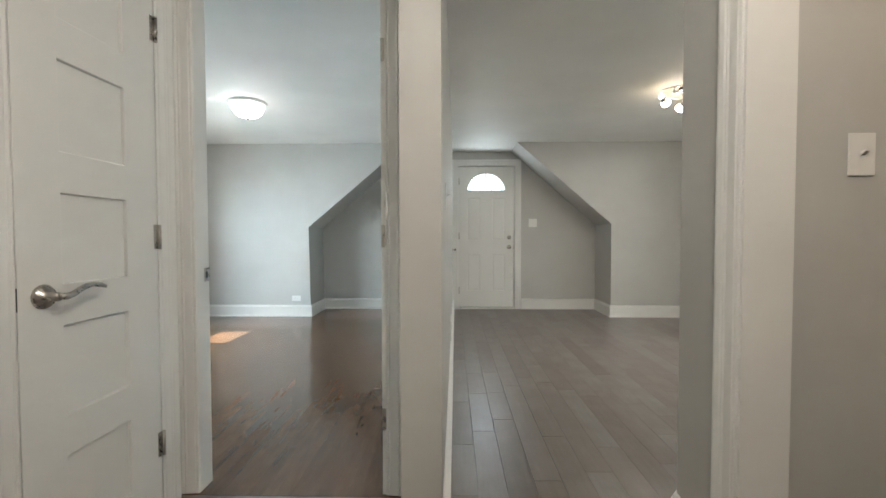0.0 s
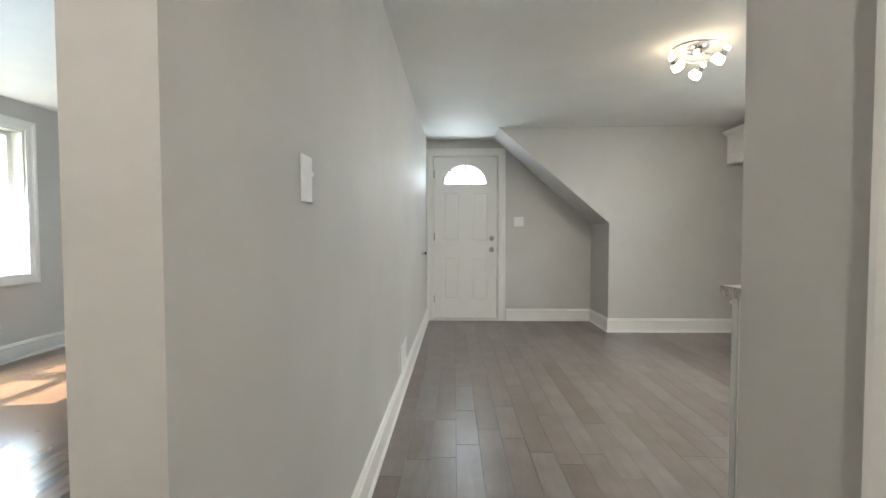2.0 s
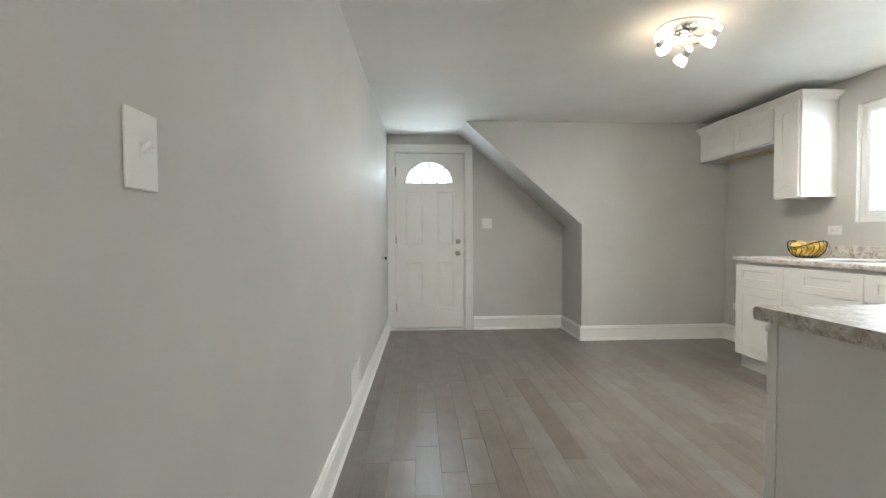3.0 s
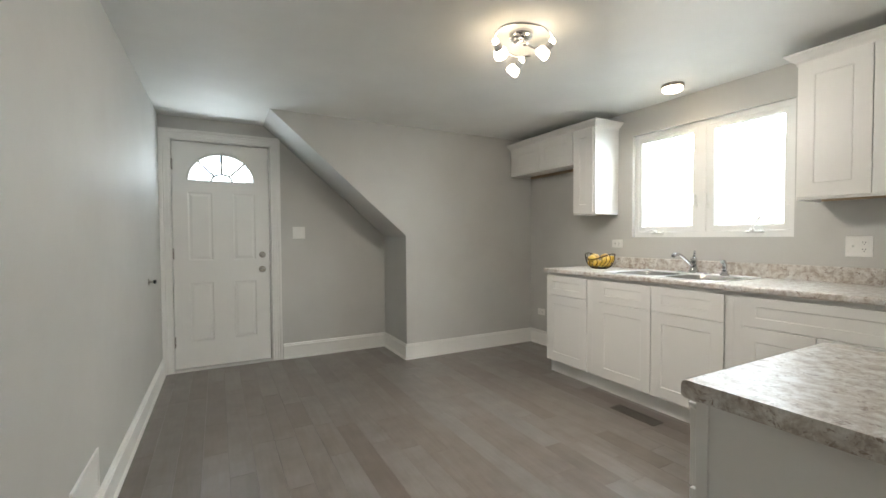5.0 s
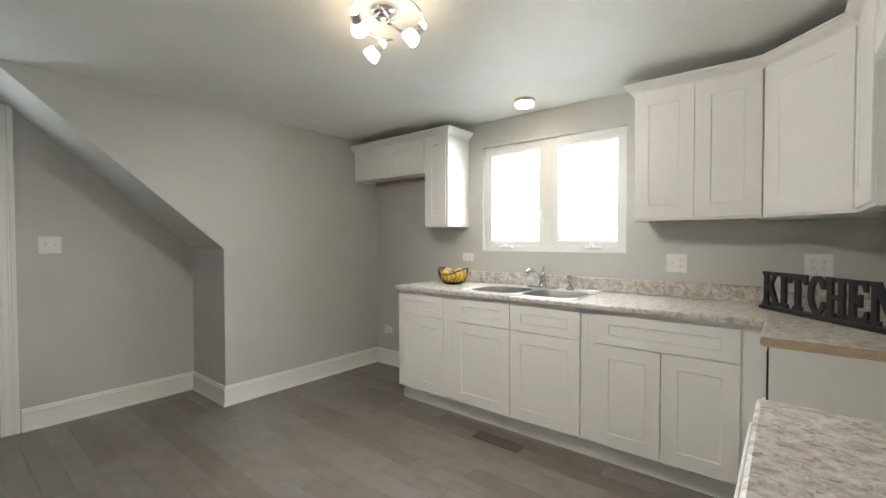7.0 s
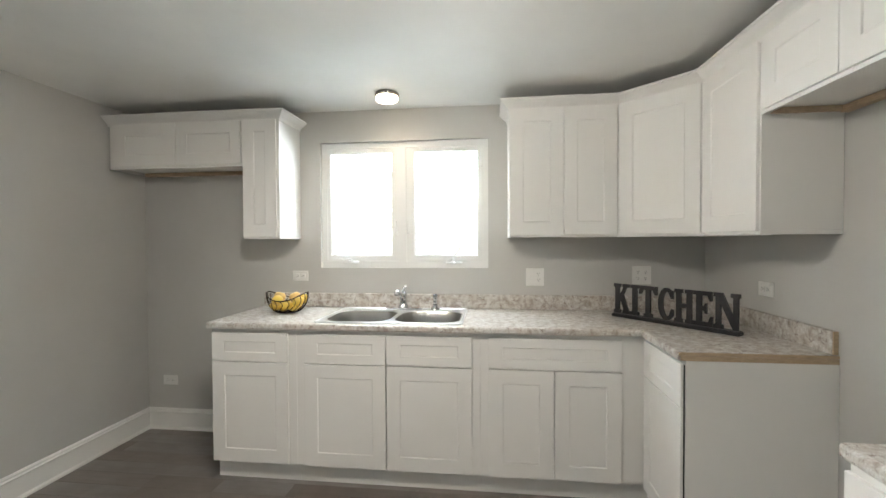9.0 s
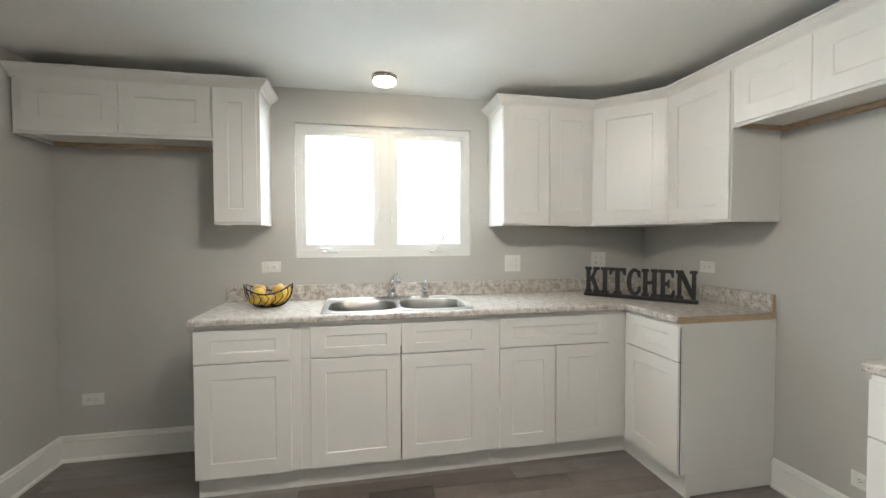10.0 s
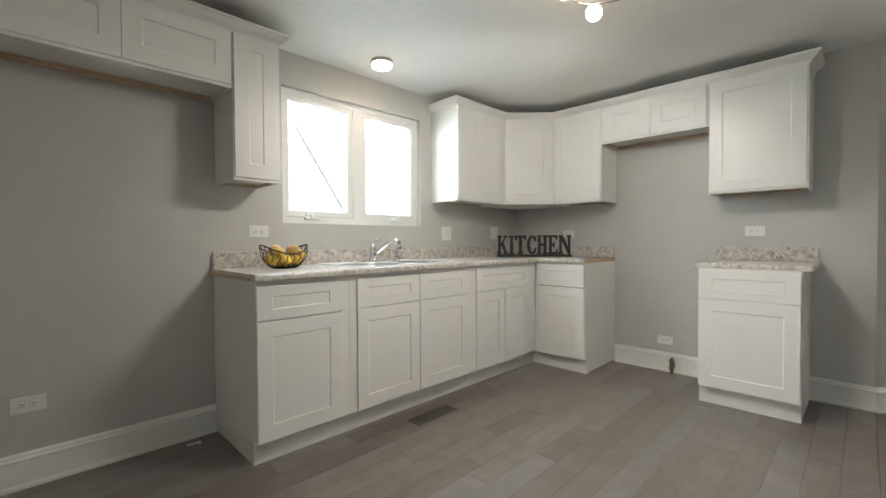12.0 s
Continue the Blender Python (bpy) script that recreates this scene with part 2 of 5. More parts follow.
def lathe(profile, seg=32, turn=None, bm=None):
    """Revolves (radius, height) pairs about z."""
    bm = bm or bmesh.new()
    rings = []
    for r, z in profile:
        if r < 1e-5:
            rings.append([bm.verts.new((0, 0, z))])
        else:
            rings.append([bm.verts.new((r * math.cos(2 * math.pi * k / seg), r * math.sin(2 * math.pi * k / seg), z)) for k in range(seg)])
    made = [v for ring in rings for v in ring]
    for u, v in zip(rings, rings[1:]):
        for k in range(seg):
            j = (k + 1) % seg
            quad = [u[k % len(u)], u[j % len(u)], v[j % len(v)], v[k % len(v)]]
            quad = list(dict.fromkeys(quad))
            if len(quad) > 2:
                f = bm.faces.new(quad)
                f.smooth = True
    if turn is not None:
        bmesh.ops.transform(bm, matrix=turn, verts=made)
    return bm


def sweep(path, profile, turn=None, closed=False):
    """Runs a closed profile of (out, up) pairs along a flat path with mitred corners; out is to the right of the way."""
    bm = bmesh.new()
    pts = [Vector(p) for p in path]
    n, rings = len(pts), []
    for i, p in enumerate(pts):
        d0 = (p - pts[i - 1]).normalized() if i or closed else None
        d1 = (pts[(i + 1) % n] - p).normalized() if i < n - 1 or closed else None
        d0, d1 = d0 or d1, d1 or d0
        n0, n1 = Vector((d0.y, -d0.x)), Vector((d1.y, -d1.x))
        m = (n0 + n1).normalized()
        m = m / max(m.dot(n0), 0.2)
        rings.append([bm.verts.new((p.x + m.x * o, p.y + m.y * o, h)) for o, h in profile])
    k = len(profile)
    for i in range(n if closed else n - 1):
        u, v = rings[i], rings[(i + 1) % n]
        for j in range(k):
            bm.faces.new((u[j], u[(j + 1) % k], v[(j + 1) % k], v[j]))
    if not closed:
        bm.faces.new(rings[0][::-1])
        bm.faces.new(rings[-1])
    if turn is not None:
        bm.transform(turn)
    bmesh.ops.recalc_face_normals(bm, faces=bm.faces[:])
    return bm


def slab(w, h, t, panels=(), ring=((0.0, 0.0), (0.002, -0.009)), turn=None, soft=0.0012):
    """A board in x, z with its face at y = 0 looking to -y and its back at y = t; panels (x0, x1, z0, z1) follow the ring of (inset, depth)."""
    bm = bmesh.new()
    xs = sorted({0.0, w, *[v for p in panels for v in p[:2]]})
    zs = sorted({0.0, h, *[v for p in panels for v in p[2:]]})
    grid = {}

    def vert(x, y, z):
        key = (round(x, 5), round(y, 5), round(z, 5))
        if key not in grid:
            grid[key] = bm.verts.new((x, y, z))
        return grid[key]

    for a, b in zip(xs, xs[1:]):
        for c, d in zip(zs, zs[1:]):
            hit = any(abs(p[0] - a) < 1e-4 and abs(p[1] - b) < 1e-4 and p[2] - 1e-4 <= c and d <= p[3] + 1e-4 for p in panels)
            if not hit:
                bm.faces.new([vert(a, 0, c), vert(b, 0, c), vert(b, 0, d), vert(a, 0, d)])
    for x0, x1, z0, z1 in panels:
        last = None
        for inset, depth in ring:
            now = [vert(x, -depth, z) for x, z in ((x0 + inset, z0 + inset), (x1 - inset, z0 + inset), (x1 - inset, z1 - inset), (x0 + inset, z1 - inset))]
            if last:
                for i in range(4):
                    bm.faces.new((last[i], last[(i + 1) % 4], now[(i + 1) % 4], now[i]))
            last = now
        bm.faces.new(last)
    back = {}
    edge = [(x, 0.0) for x in xs] + [(w, z) for z in zs[1:]] + [(x, h) for x in xs[-2::-1]] + [(0.0, z) for z in zs[-2:0:-1]]
    rim = [vert(x, 0, z) for x, z in edge]
    far = [bm.verts.new((x, t, z)) for x, z in edge]
    for i in range(len(edge)):
        j = (i + 1) % len(edge)
        bm.faces.new((rim[j], rim[i], far[i], far[j]))
    bm.faces.new(far)
    bmesh.ops.recalc_face_normals(bm, faces=bm.faces[:])
    if soft:
        sharp = [e for e in bm.edges if len(e.link_faces) == 2 and e.calc_face_angle(0) > 0.5 and all(abs(v.co.y) < 1e-5 for v in e.verts)]
        bmesh.ops.bevel(bm, geom=sharp, offset=soft, segments=1, affect="EDGES", clamp_overlap=True)
    if turn is not None:
        bm.transform(turn)
    return bm


def place_of(ob):
    p = Vector((0, 0, 0))
    while ob is not None:
        p += ob.location
        ob = ob.parent
    return p


def part(name, bm, mat, parent=None, label="", origin=None):
    """One mesh object of the bmesh, which is given in world places."""
    mesh = bpy.data.meshes.new(name)
    at = place_of(parent) if parent is not None else Vector(origin or (0, 0, 0))
    bm.transform(Matrix.Translation(-at))
    bm.to_mesh(mesh)
    bm.free()
    mesh.materials.append(mat)
    ob = new(name, mesh)
    if parent is not None:
        ob.parent = parent
    else:
        ob.location = at
    return tagged(ob, label)


def thing(name, place, label, category, group=""):
    ob = new(name)
    ob.empty_display_size = 0.1
    ob.location = place
    return tagged(ob, label, category, group)


def facing(x, y, z, yaw):
    """Maps a slab's own x, z so that its face looks to -y turned by yaw degrees."""
    return pose(x, y, z, 0, 0, yaw)


# ---- structure ----
CEILING = 2.255
UPRIGHT = pose(0, 0, 0, 90, 0, 0)  # an outline in x, y becomes x, z; its heights run to -y


def structure(name, bm, mat, label):
    return tagged(part(name, bm, mat), label, kind="structure")


def xz_prism(points, y0, y1):
    return prism(points, -y1, -y0, UPRIGHT)


structure("wall_partition", prism([(-0.155, 1.245), (-0.024, 1.245), (0.012, 6.0), (-0.14, 6.0)], 0, CEILING), WALL, "painted light grey partition wall between kitchen and bedroom")
structure("wall_door", boxes((-3.65, 0.09, 6.0, 6.15, 0, CEILING), (0.90, 3.8, 6.0, 6.15, 0, CEILING), (0.09, 0.90, 6.0, 6.15, 2.06, CEILING)), WALL, "painted light grey wall with the back door")
structure("wall_knee_kitchen", xz_prism([(2.055, 0), (3.6, 0), (3.6, CEILING), (0.846, CEILING), (2.055, 1.205)], 5.40, 5.998), WALL, "grey wall cut on a slope beside the back door")
structure("wall_knee_bedroom", xz_prism([(-3.45, 0), (-1.85, 0), (-1.87, 1.17), (-0.583, CEILING), (-3.45, CEILING)], 5.40, 5.998), WALL, "grey bedroom wall cut on a slope")
W = (2.915, 4.072, 1.178, 2.042)
structure("wall_window", boxes((3.6, 3.8, 1.1, W[0], 0, CEILING), (3.6, 3.8, W[1], 6.0, 0, CEILING), (3.6, 3.8, W[0], W[1], 0, W[2]), (3.6, 3.8, W[0], W[1], W[3], CEILING)), WALL, "painted light grey kitchen wall with the window")
structure("wall_range", prism([(0.79, 1.072), (0.92, 1.072), (0.92, 1.10), (3.6, 1.10), (3.6, 1.563), (0.965, 1.563), (0.79, 1.38)], 0, CEILING), WALL, "painted light grey wall behind the stove space")
B = (3.07, 4.40, 0.73, 2.01)
structure("wall_bedroom_window", boxes((-3.65, -3.45, 1.6, B[0], 0, CEILING), (-3.65, -3.45, B[1], 6.0, 0, CEILING), (-3.65, -3.45, B[0], B[1], 0, B[2]), (-3.65, -3.45, B[0], B[1], B[3], CEILING)), WALL, "pale grey bedroom wall with a twin window")
structure("wall_bedroom_door", boxes((-3.45, -1.03, 1.60, 1.67, 0, CEILING), (-0.25, -0.155, 1.60, 1.67, 0, CEILING), (-1.03, -0.25, 1.60, 1.72, 2.06, CEILING)), WALL, "grey wall with the bedroom doorway")
structure("wall_closet", boxes((-1.21, -1.09, -1.2, 0.938, 0, CEILING), (-1.21, -1.09, 1.47, 1.60, 0, CEILING), (-1.21, -1.09, 0.938, 1.47, 2.05, CEILING)), WALL, "grey hall wall with the closet door")
structure("wall_closet_back", boxes((-1.75, -1.70, 0.5, 1.6, 0, CEILING), (-1.70, -1.21, 0.5, 0.55, 0, CEILING)), WALL, "plain closet wall")
structure("wall_hall_side", boxes((0.79, 0.92, -1.2, 0.27, 0, CEILING), (0.79, 0.92, 0.27, 1.072, 2.06, CEILING)), WALL, "grey hall wall with an open doorway")
structure("wall_hall_end", boxes((-1.21, 2.6, -1.3, -1.2, 0, CEILING)), WALL, "plain grey wall at the hall end")
structure("wall_side_room", boxes((2.5, 2.6, -1.2, 1.10, 0, CEILING)), WALL, "plain grey wall of the side room")
structure("ceiling", boxes((-3.65, 3.8, -1.3, 6.15, CEILING, 2.40)), CEIL, "smooth white painted ceiling")

# baseboards: a tall board with a moulded cap and a shoe strip
BASE = [(0, 0), (0.024, 0), (0.024, 0.012), (0.017, 0.02), (0.015, 0.022), (0.015, 0.118), (0.019, 0.122), (0.019, 0.128), (0.012, 0.134), (0.012, 0.142), (0.006, 0.150), (0, 0.152)]
for pts, words in (
    ([(0.012, 5.98), (-0.023, 1.26)][::-1], "white moulded baseboard on the partition wall"),
    ([(1.002, 6.0), (2.055, 6.0), (2.055, 5.40), (3.6, 5.40), (3.6, 4.475)], "white moulded baseboard round the kitchen alcove"),
    ([(2.560, 1.563), (1.782, 1.563)], "white moulded baseboard in the stove gap"),
    ([(1.268, 1.563), (0.965, 1.563), (0.79, 1.38), (0.79, 1.192)], "white moulded baseboard beside the base cabinet"),
    ([(-3.45, 1.67), (-3.45, 5.08)], "white moulded baseboard under the bedroom window"),
    ([(-3.45, 5.385), (-3.45, 5.40), (-1.85, 5.40), (-1.85, 6.0), (-0.141, 6.0)], "white moulded baseboard round the bedroom alcove"),
    ([(-1.09, -1.2), (-1.09, 0.85)], "white moulded baseboard in the hall"),
):
    structure("baseboard", sweep(pts, BASE), TRIM, words)

# door and window casings: moulded boards with mitred corners
CASE = [(0, 0), (0, 0.011), (0.006, 0.013), (0.012, 0.010), (0.017, 0.013), (0.045, 0.014), (0.052, 0.017), (0.058, 0.014), (0.064, 0.018), (0.078, 0.021), (0.086, 0.021), (0.086, 0)]


def casing(a0, a1, z1, turn, label, left=0.086, right=0.086, z0=0.0, closed=False, name="trim"):
    """Round an opening from a0 to a1 across and z1 high, in the plane that turn maps x, y, z (across, up, proud) to."""
    path = [(a1, z0), (a0, z0), (a0, z1), (a1, z1)] if closed else [(a0, z0), (a0, z1), (a1, z1), (a1, z0)]
    bm = sweep([(x, y) for x, y in path], [(-o, h) for o, h in CASE], closed=closed)
    bm.transform(turn)
    bmesh.ops.recalc_face_normals(bm, faces=bm.faces[:])
    return tagged(part(name, bm, TRIM), label, kind="structure")


def plane(origin, across, out):
    """across and out are unit vectors; up is z."""
    a, o = Vector(across), Vector(out)
    m = Matrix.Identity(4)
    m.col[0][:3], m.col[1][:3], m.col[2][:3], m.col[3][:3] = a, (0, 0, 1), o, origin
    return m


casing(0.098, 0.906, 2.058, plane((0, 6.0, 0), (1, 0, 0), (0, -1, 0)), "white moulded casing round the back door")
casing(-1.02, -0.2555, 2.045, plane((0, 1.60, 0), (1, 0, 0), (0, -1, 0)), "white moulded casing round the bedroom doorway")
casing(-1.02, -0.245, 2.045, plane((0, 1.67, 0), (1, 0, 0), (0, 1, 0)), "white moulded casing on the bedroom side")
casing(0.945, 1.462, 2.042, plane((-1.09, 0, 0), (0, 1, 0), (1, 0, 0)), "white moulded casing round the closet door")
casing(0.277, 1.0725, 2.05, plane((0.79, 0, 0), (0, 1, 0), (-1, 0, 0)), "white moulded casing round the side doorway")
casing(B[0] + 0.01, B[1] - 0.01, B[3] - 0.005, plane((-3.45, 0, 0), (0, 1, 0), (1, 0, 0)), "white moulded casing round the bedroom window", z0=B[2] + 0.008, closed=True)

# jambs
structure("door_jamb", boxes((-1.03, -1.019, 1.595, 1.678, 0, 2.06), (-0.272, -0.25, 1.595, 1.678, 0, 2.06), (-1.019, -0.272, 1.595, 1.678, 2.045, 2.06)), TRIM, "white painted jamb of the bedroom doorway")
for z in (0.308, 1.046, 1.778):
    outline = [(-0.2715, z - 0.045), (-0.2600, z - 0.045), (-0.2565, z - 0.041), (-0.2565, z + 0.041), (-0.2600, z + 0.045), (-0.2715, z + 0.045)]
    tagged(part("hinge_leaf", xz_prism(outline, 1.5925, 1.5955), HINGE), "satin nickel hinge leaf on the bedroom doorway", kind="structure")
structure("door_jamb", boxes((0.785, 0.918, 1.062, 1.072, 0, 2.06), (0.785, 0.925, 0.27, 0.284, 0, 2.06), (0.785, 0.925, 0.284, 1.062, 2.046, 2.06)), TRIM, "white painted jamb of the side doorway")
structure("door_jamb", boxes((-1.2, -1.085, 0.938, 0.946, 0, 2.05), (-1.2, -1.085, 1.461, 1.47, 0, 2.05), (-1.2, -1.085, 0.946, 1.461, 2.043, 2.05)), TRIM, "white painted jamb of the closet door")
structure("door_jamb", boxes((0.09, 0.099, 5.995, 6.14, 0, 2.06), (0.895, 0.90, 5.995, 6.14, 0, 2.06), (0.099, 0.895, 5.995, 6.14, 2.052, 2.06), (0.0992, 0.112, 6.0545, 6.138, 0.018, 2.051), (0.879, 0.8948, 6.0545, 6.138, 0.018, 2.051), (0.1155, 0.8785, 6.0545, 6.138, 2.036, 2.051)), TRIM, "white painted jamb of the back door")
# Black strip added so that the gap over the sill reads as shaded
structure("door_gap_shade", boxes((0.1155, 0.8785, 6.056, 6.13, 0.018, 0.040)), RUBBER_AND_SHADE, "black strip standing in for shade under the back door")
structure("door_sill", boxes((0.099, 0.895, 5.985, 6.14, 0.0, 0.017), soft=0.003), TRIM, "white painted threshold under the back door")

# ---- back door with its fan light ----
RAISED = ((0.0, 0.0), (0.006, -0.0045), (0.014, -0.006), (0.034, -0.0015))


def back_door():
    d = tagged(new("door_back"), "white painted six-panel steel back door, closed, with a fan light", kind="structure")
    x0, x1, z0, z1, y = 0.104, 0.889, 0.028, 2.046, 6.012
    d.location = (x0, y, z0)
    px = ((0.220, 0.412), (0.580, 0.768))
    panels = [(a - x0, b - x0, c - z0, e - z0) for a, b in px for c, e in ((0.262, 0.788), (0.990, 1.600))]
    low = slab(x1 - x0, 1.64 - z0, 0.04, panels, RAISED, pose(x0, y, z0), soft=0)
    part("door_slab", low, DOOR, d)
    # the upper board with a half-round hole
    cx, zb, rx, rz = 0.492, 1.705, 0.268, 0.244
    bm = bmesh.new()
    seg = 24
    arch = [(cx + rx * math.cos(math.pi * k / seg), zb + rz * math.sin(math.pi * k / seg)) for k in range(seg + 1)]

    def outer(k):
        a = math.pi * k / seg
        c, s = math.cos(a), math.sin(a)
        reach = min((x1 - cx if c > 0 else cx - x0) / max(abs(c), 1e-6), (z1 - zb) / max(s, 1e-6))
        return cx + c * reach, zb + s * reach

    rim = [outer(k) for k in range(seg + 1)]
    fr = [[bm.verts.new((x, y + o, z)) for x, z in row] for row in (arch, rim) for o in (0.0, 0.04)]
    for k in range(seg):
        bm.faces.new((fr[0][k], fr[0][k + 1], fr[2][k + 1], fr[2][k]))
        bm.faces.new((fr[1][k], fr[1][k + 1], fr[3][k + 1], fr[3][k]))
        bm.faces.new((fr[0][k], fr[0][k + 1], fr[1][k + 1], fr[1][k]))
    box(bm, x0, x1, y, y + 0.04, 1.64, zb)
    bmesh.ops.recalc_face_normals(bm, faces=bm.faces[:])
    part("door_head", bm, DOOR, d)
    bm = bmesh.new()
    for s in (-1, 1):
        e = x1 if s > 0 else x0
        a = math.atan2(z1 - zb, abs(e - cx))
        k = int(a / math.pi * seg)
        p, q = outer(k if s > 0 else seg - k), outer(k + 1 if s > 0 else seg - k - 1)
        tri = [bm.verts.new((v[0], y, v[1])) for v in (p, (e, z1), q)]
        bm.faces.new(tri)
    part("door_corner", bm, DOOR, d)
    win = tagged(new("fan_light"), "half-round leaded fan light")
    win.parent = d
    win.location = Vector((cx, y, zb)) - d.location
    pane = prism([(cx + (rx - 0.004) * math.cos(math.pi * k / seg), zb + (rz - 0.004) * math.sin(math.pi * k / seg)) for k in range(seg + 1)], -y - 0.024, -y - 0.018, UPRIGHT)
    p = part("pane", pane, GLASS, win)
    p.visible_shadow = False
    bm = bmesh.new()
    tube(bm, [(cx + (rx + 0.004) * math.cos(math.pi * k / seg), y - 0.001, zb + (rz + 0.004) * math.sin(math.pi * k / seg)) for k in range(seg + 1)], 0.011, 6)
    box(bm, cx - rx - 0.014, cx + rx + 0.014, y - 0.010, y + 0.010, zb - 0.014, zb + 0.004)
    part("frame", bm, DOOR, win)
    for a in (45, 90, 135):
        c, s = math.cos(radians(a)), math.sin(radians(a))
        part("muntin", tube(bmesh.new(), [(cx + 0.085 * c, y - 0.002, zb + 0.065 * s), (cx + (rx - 0.004) * c, y - 0.002, zb + (rz - 0.004) * s)], 0.0105, 8), LEAD, win)
    part("muntin", tube(bmesh.new(), [(cx + 0.085 * math.cos(math.pi * k / 12), y - 0.002, zb + 0.065 * math.sin(math.pi * k / 12)) for k in range(13)], 0.0105, 8), LEAD, win)
    to_room = pose(0, 0, 0, 90, 0, 0)
    lock = part("deadbolt", lathe([(0.030, 0), (0.030, 0.006), (0.026, 0.012), (0.012, 0.014), (0.010, 0.018), (0, 0.018)], 28, pose(0.825, y, 1.031) @ to_room), NICKEL, d, "satin nickel deadbolt")
    part("thumb_turn", boxes((0.819, 0.831, y - 0.034, y - 0.017, 1.015, 1.047), soft=0.003), NICKEL, lock)
    part("door_knob", lathe([(0.032, 0), (0.032, 0.005), (0.026, 0.010), (0.012, 0.014), (0.011, 0.026), (0.022, 0.034), (0.028, 0.046), (0.027, 0.056), (0.018, 0.063), (0, 0.065)], 28, pose(0.823, y, 0.893) @ to_room), NICKEL, d, "satin nickel door knob")
    part("latch_plate", boxes((0.8905, 0.8935, 6.006, 6.03, 0.862, 0.925)), NICKEL, d)
    for z in (0.273, 1.055, 1.838):
        bm = bmesh.new()
        tube(bm, [(0.1055, 5.999, z - 0.048), (0.1055, 5.999, z + 0.048)], 0.0075, 10)
        part("hinge", bm, NICKEL, d)


back_door()


# ---- closet door in the hall ----
def closet_door():
    d = tagged(new("door_closet"), "white painted five-panel closet door, closed, with a lever handle", kind="structure")
    d.location = (-1.087, 0.95, 0.012)
    z0 = 0.012
    panels = [(0.125, 0.362, a - z0, a + 0.256 - z0) for a in (0.168, 0.540, 0.911, 1.282, 1.652)]
    m = Matrix(((0, -1, 0, -1.087), (1, 0, 0, 0.95), (0, 0, 1, z0), (0, 0, 0, 1)))
    m2 = Matrix(((0, -1, 0, -1.080), (1, 0, 0, 0.95), (0, 0, 1, z0), (0, 0, 0, 1)))
    part("door_slab", slab(0.507, 2.026, 0.035, panels, ((0, 0), (0.003, -0.010)), m2), DOOR, d)
    out = pose(0, 0, 0, 0, 90, 0)
    plate = part("door_handle", lathe([(0.033, 0), (0.033, 0.004), (0.029, 0.011), (0.014, 0.015), (0.012, 0.030), (0.012, 0.046), (0, 0.048)], 32, pose(-1.080, 1.016, 0.885) @ out), NICKEL, d, "satin nickel wave lever handle")
    path = [(-1.036, 1.016, 0.885), (-1.032, 1.036, 0.884), (-1.032, 1.056, 0.888), (-1.033, 1.076, 0.897), (-1.034, 1.100, 0.905), (-1.034, 1.125, 0.906), (-1.034, 1.150, 0.902), (-1.034, 1.166, 0.896)]
    part("lever", tube(bmesh.new(), path, [0.010, 0.0095, 0.009, 0.0085, 0.008, 0.0075, 0.0065, 0.005], 12), NICKEL, plate)
    for z in (0.272, 1.044, 1.800):
        bm = bmesh.new()
        tube(bm, [(-1.073, 1.4595, z - 0.045), (-1.073, 1.4595, z + 0.045)], 0.0065, 10)
        box(bm, -1.0795, -1.077, 1.438, 1.457, z - 0.045, z + 0.045)
        part("hinge", bm, NICKEL, d)
    part("latch_plate", boxes((-1.0835, -1.0795, 0.9445, 0.9495, 0.855, 0.915)), SLOT, d)


closet_door()


strike = thing("strike_plate", (-1.019, 1.665, 0.887), "satin nickel strike plate on the bedroom door jamb", "strike plate")
part("plate", boxes((-1.0185, -1.016, 1.644, 1.681, 0.858, 0.916), soft=0.0008), NICKEL, strike)
part("latch_hole", boxes((-1.0165, -1.015, 1.650, 1.664, 0.874, 0.900)), SLOT, strike)


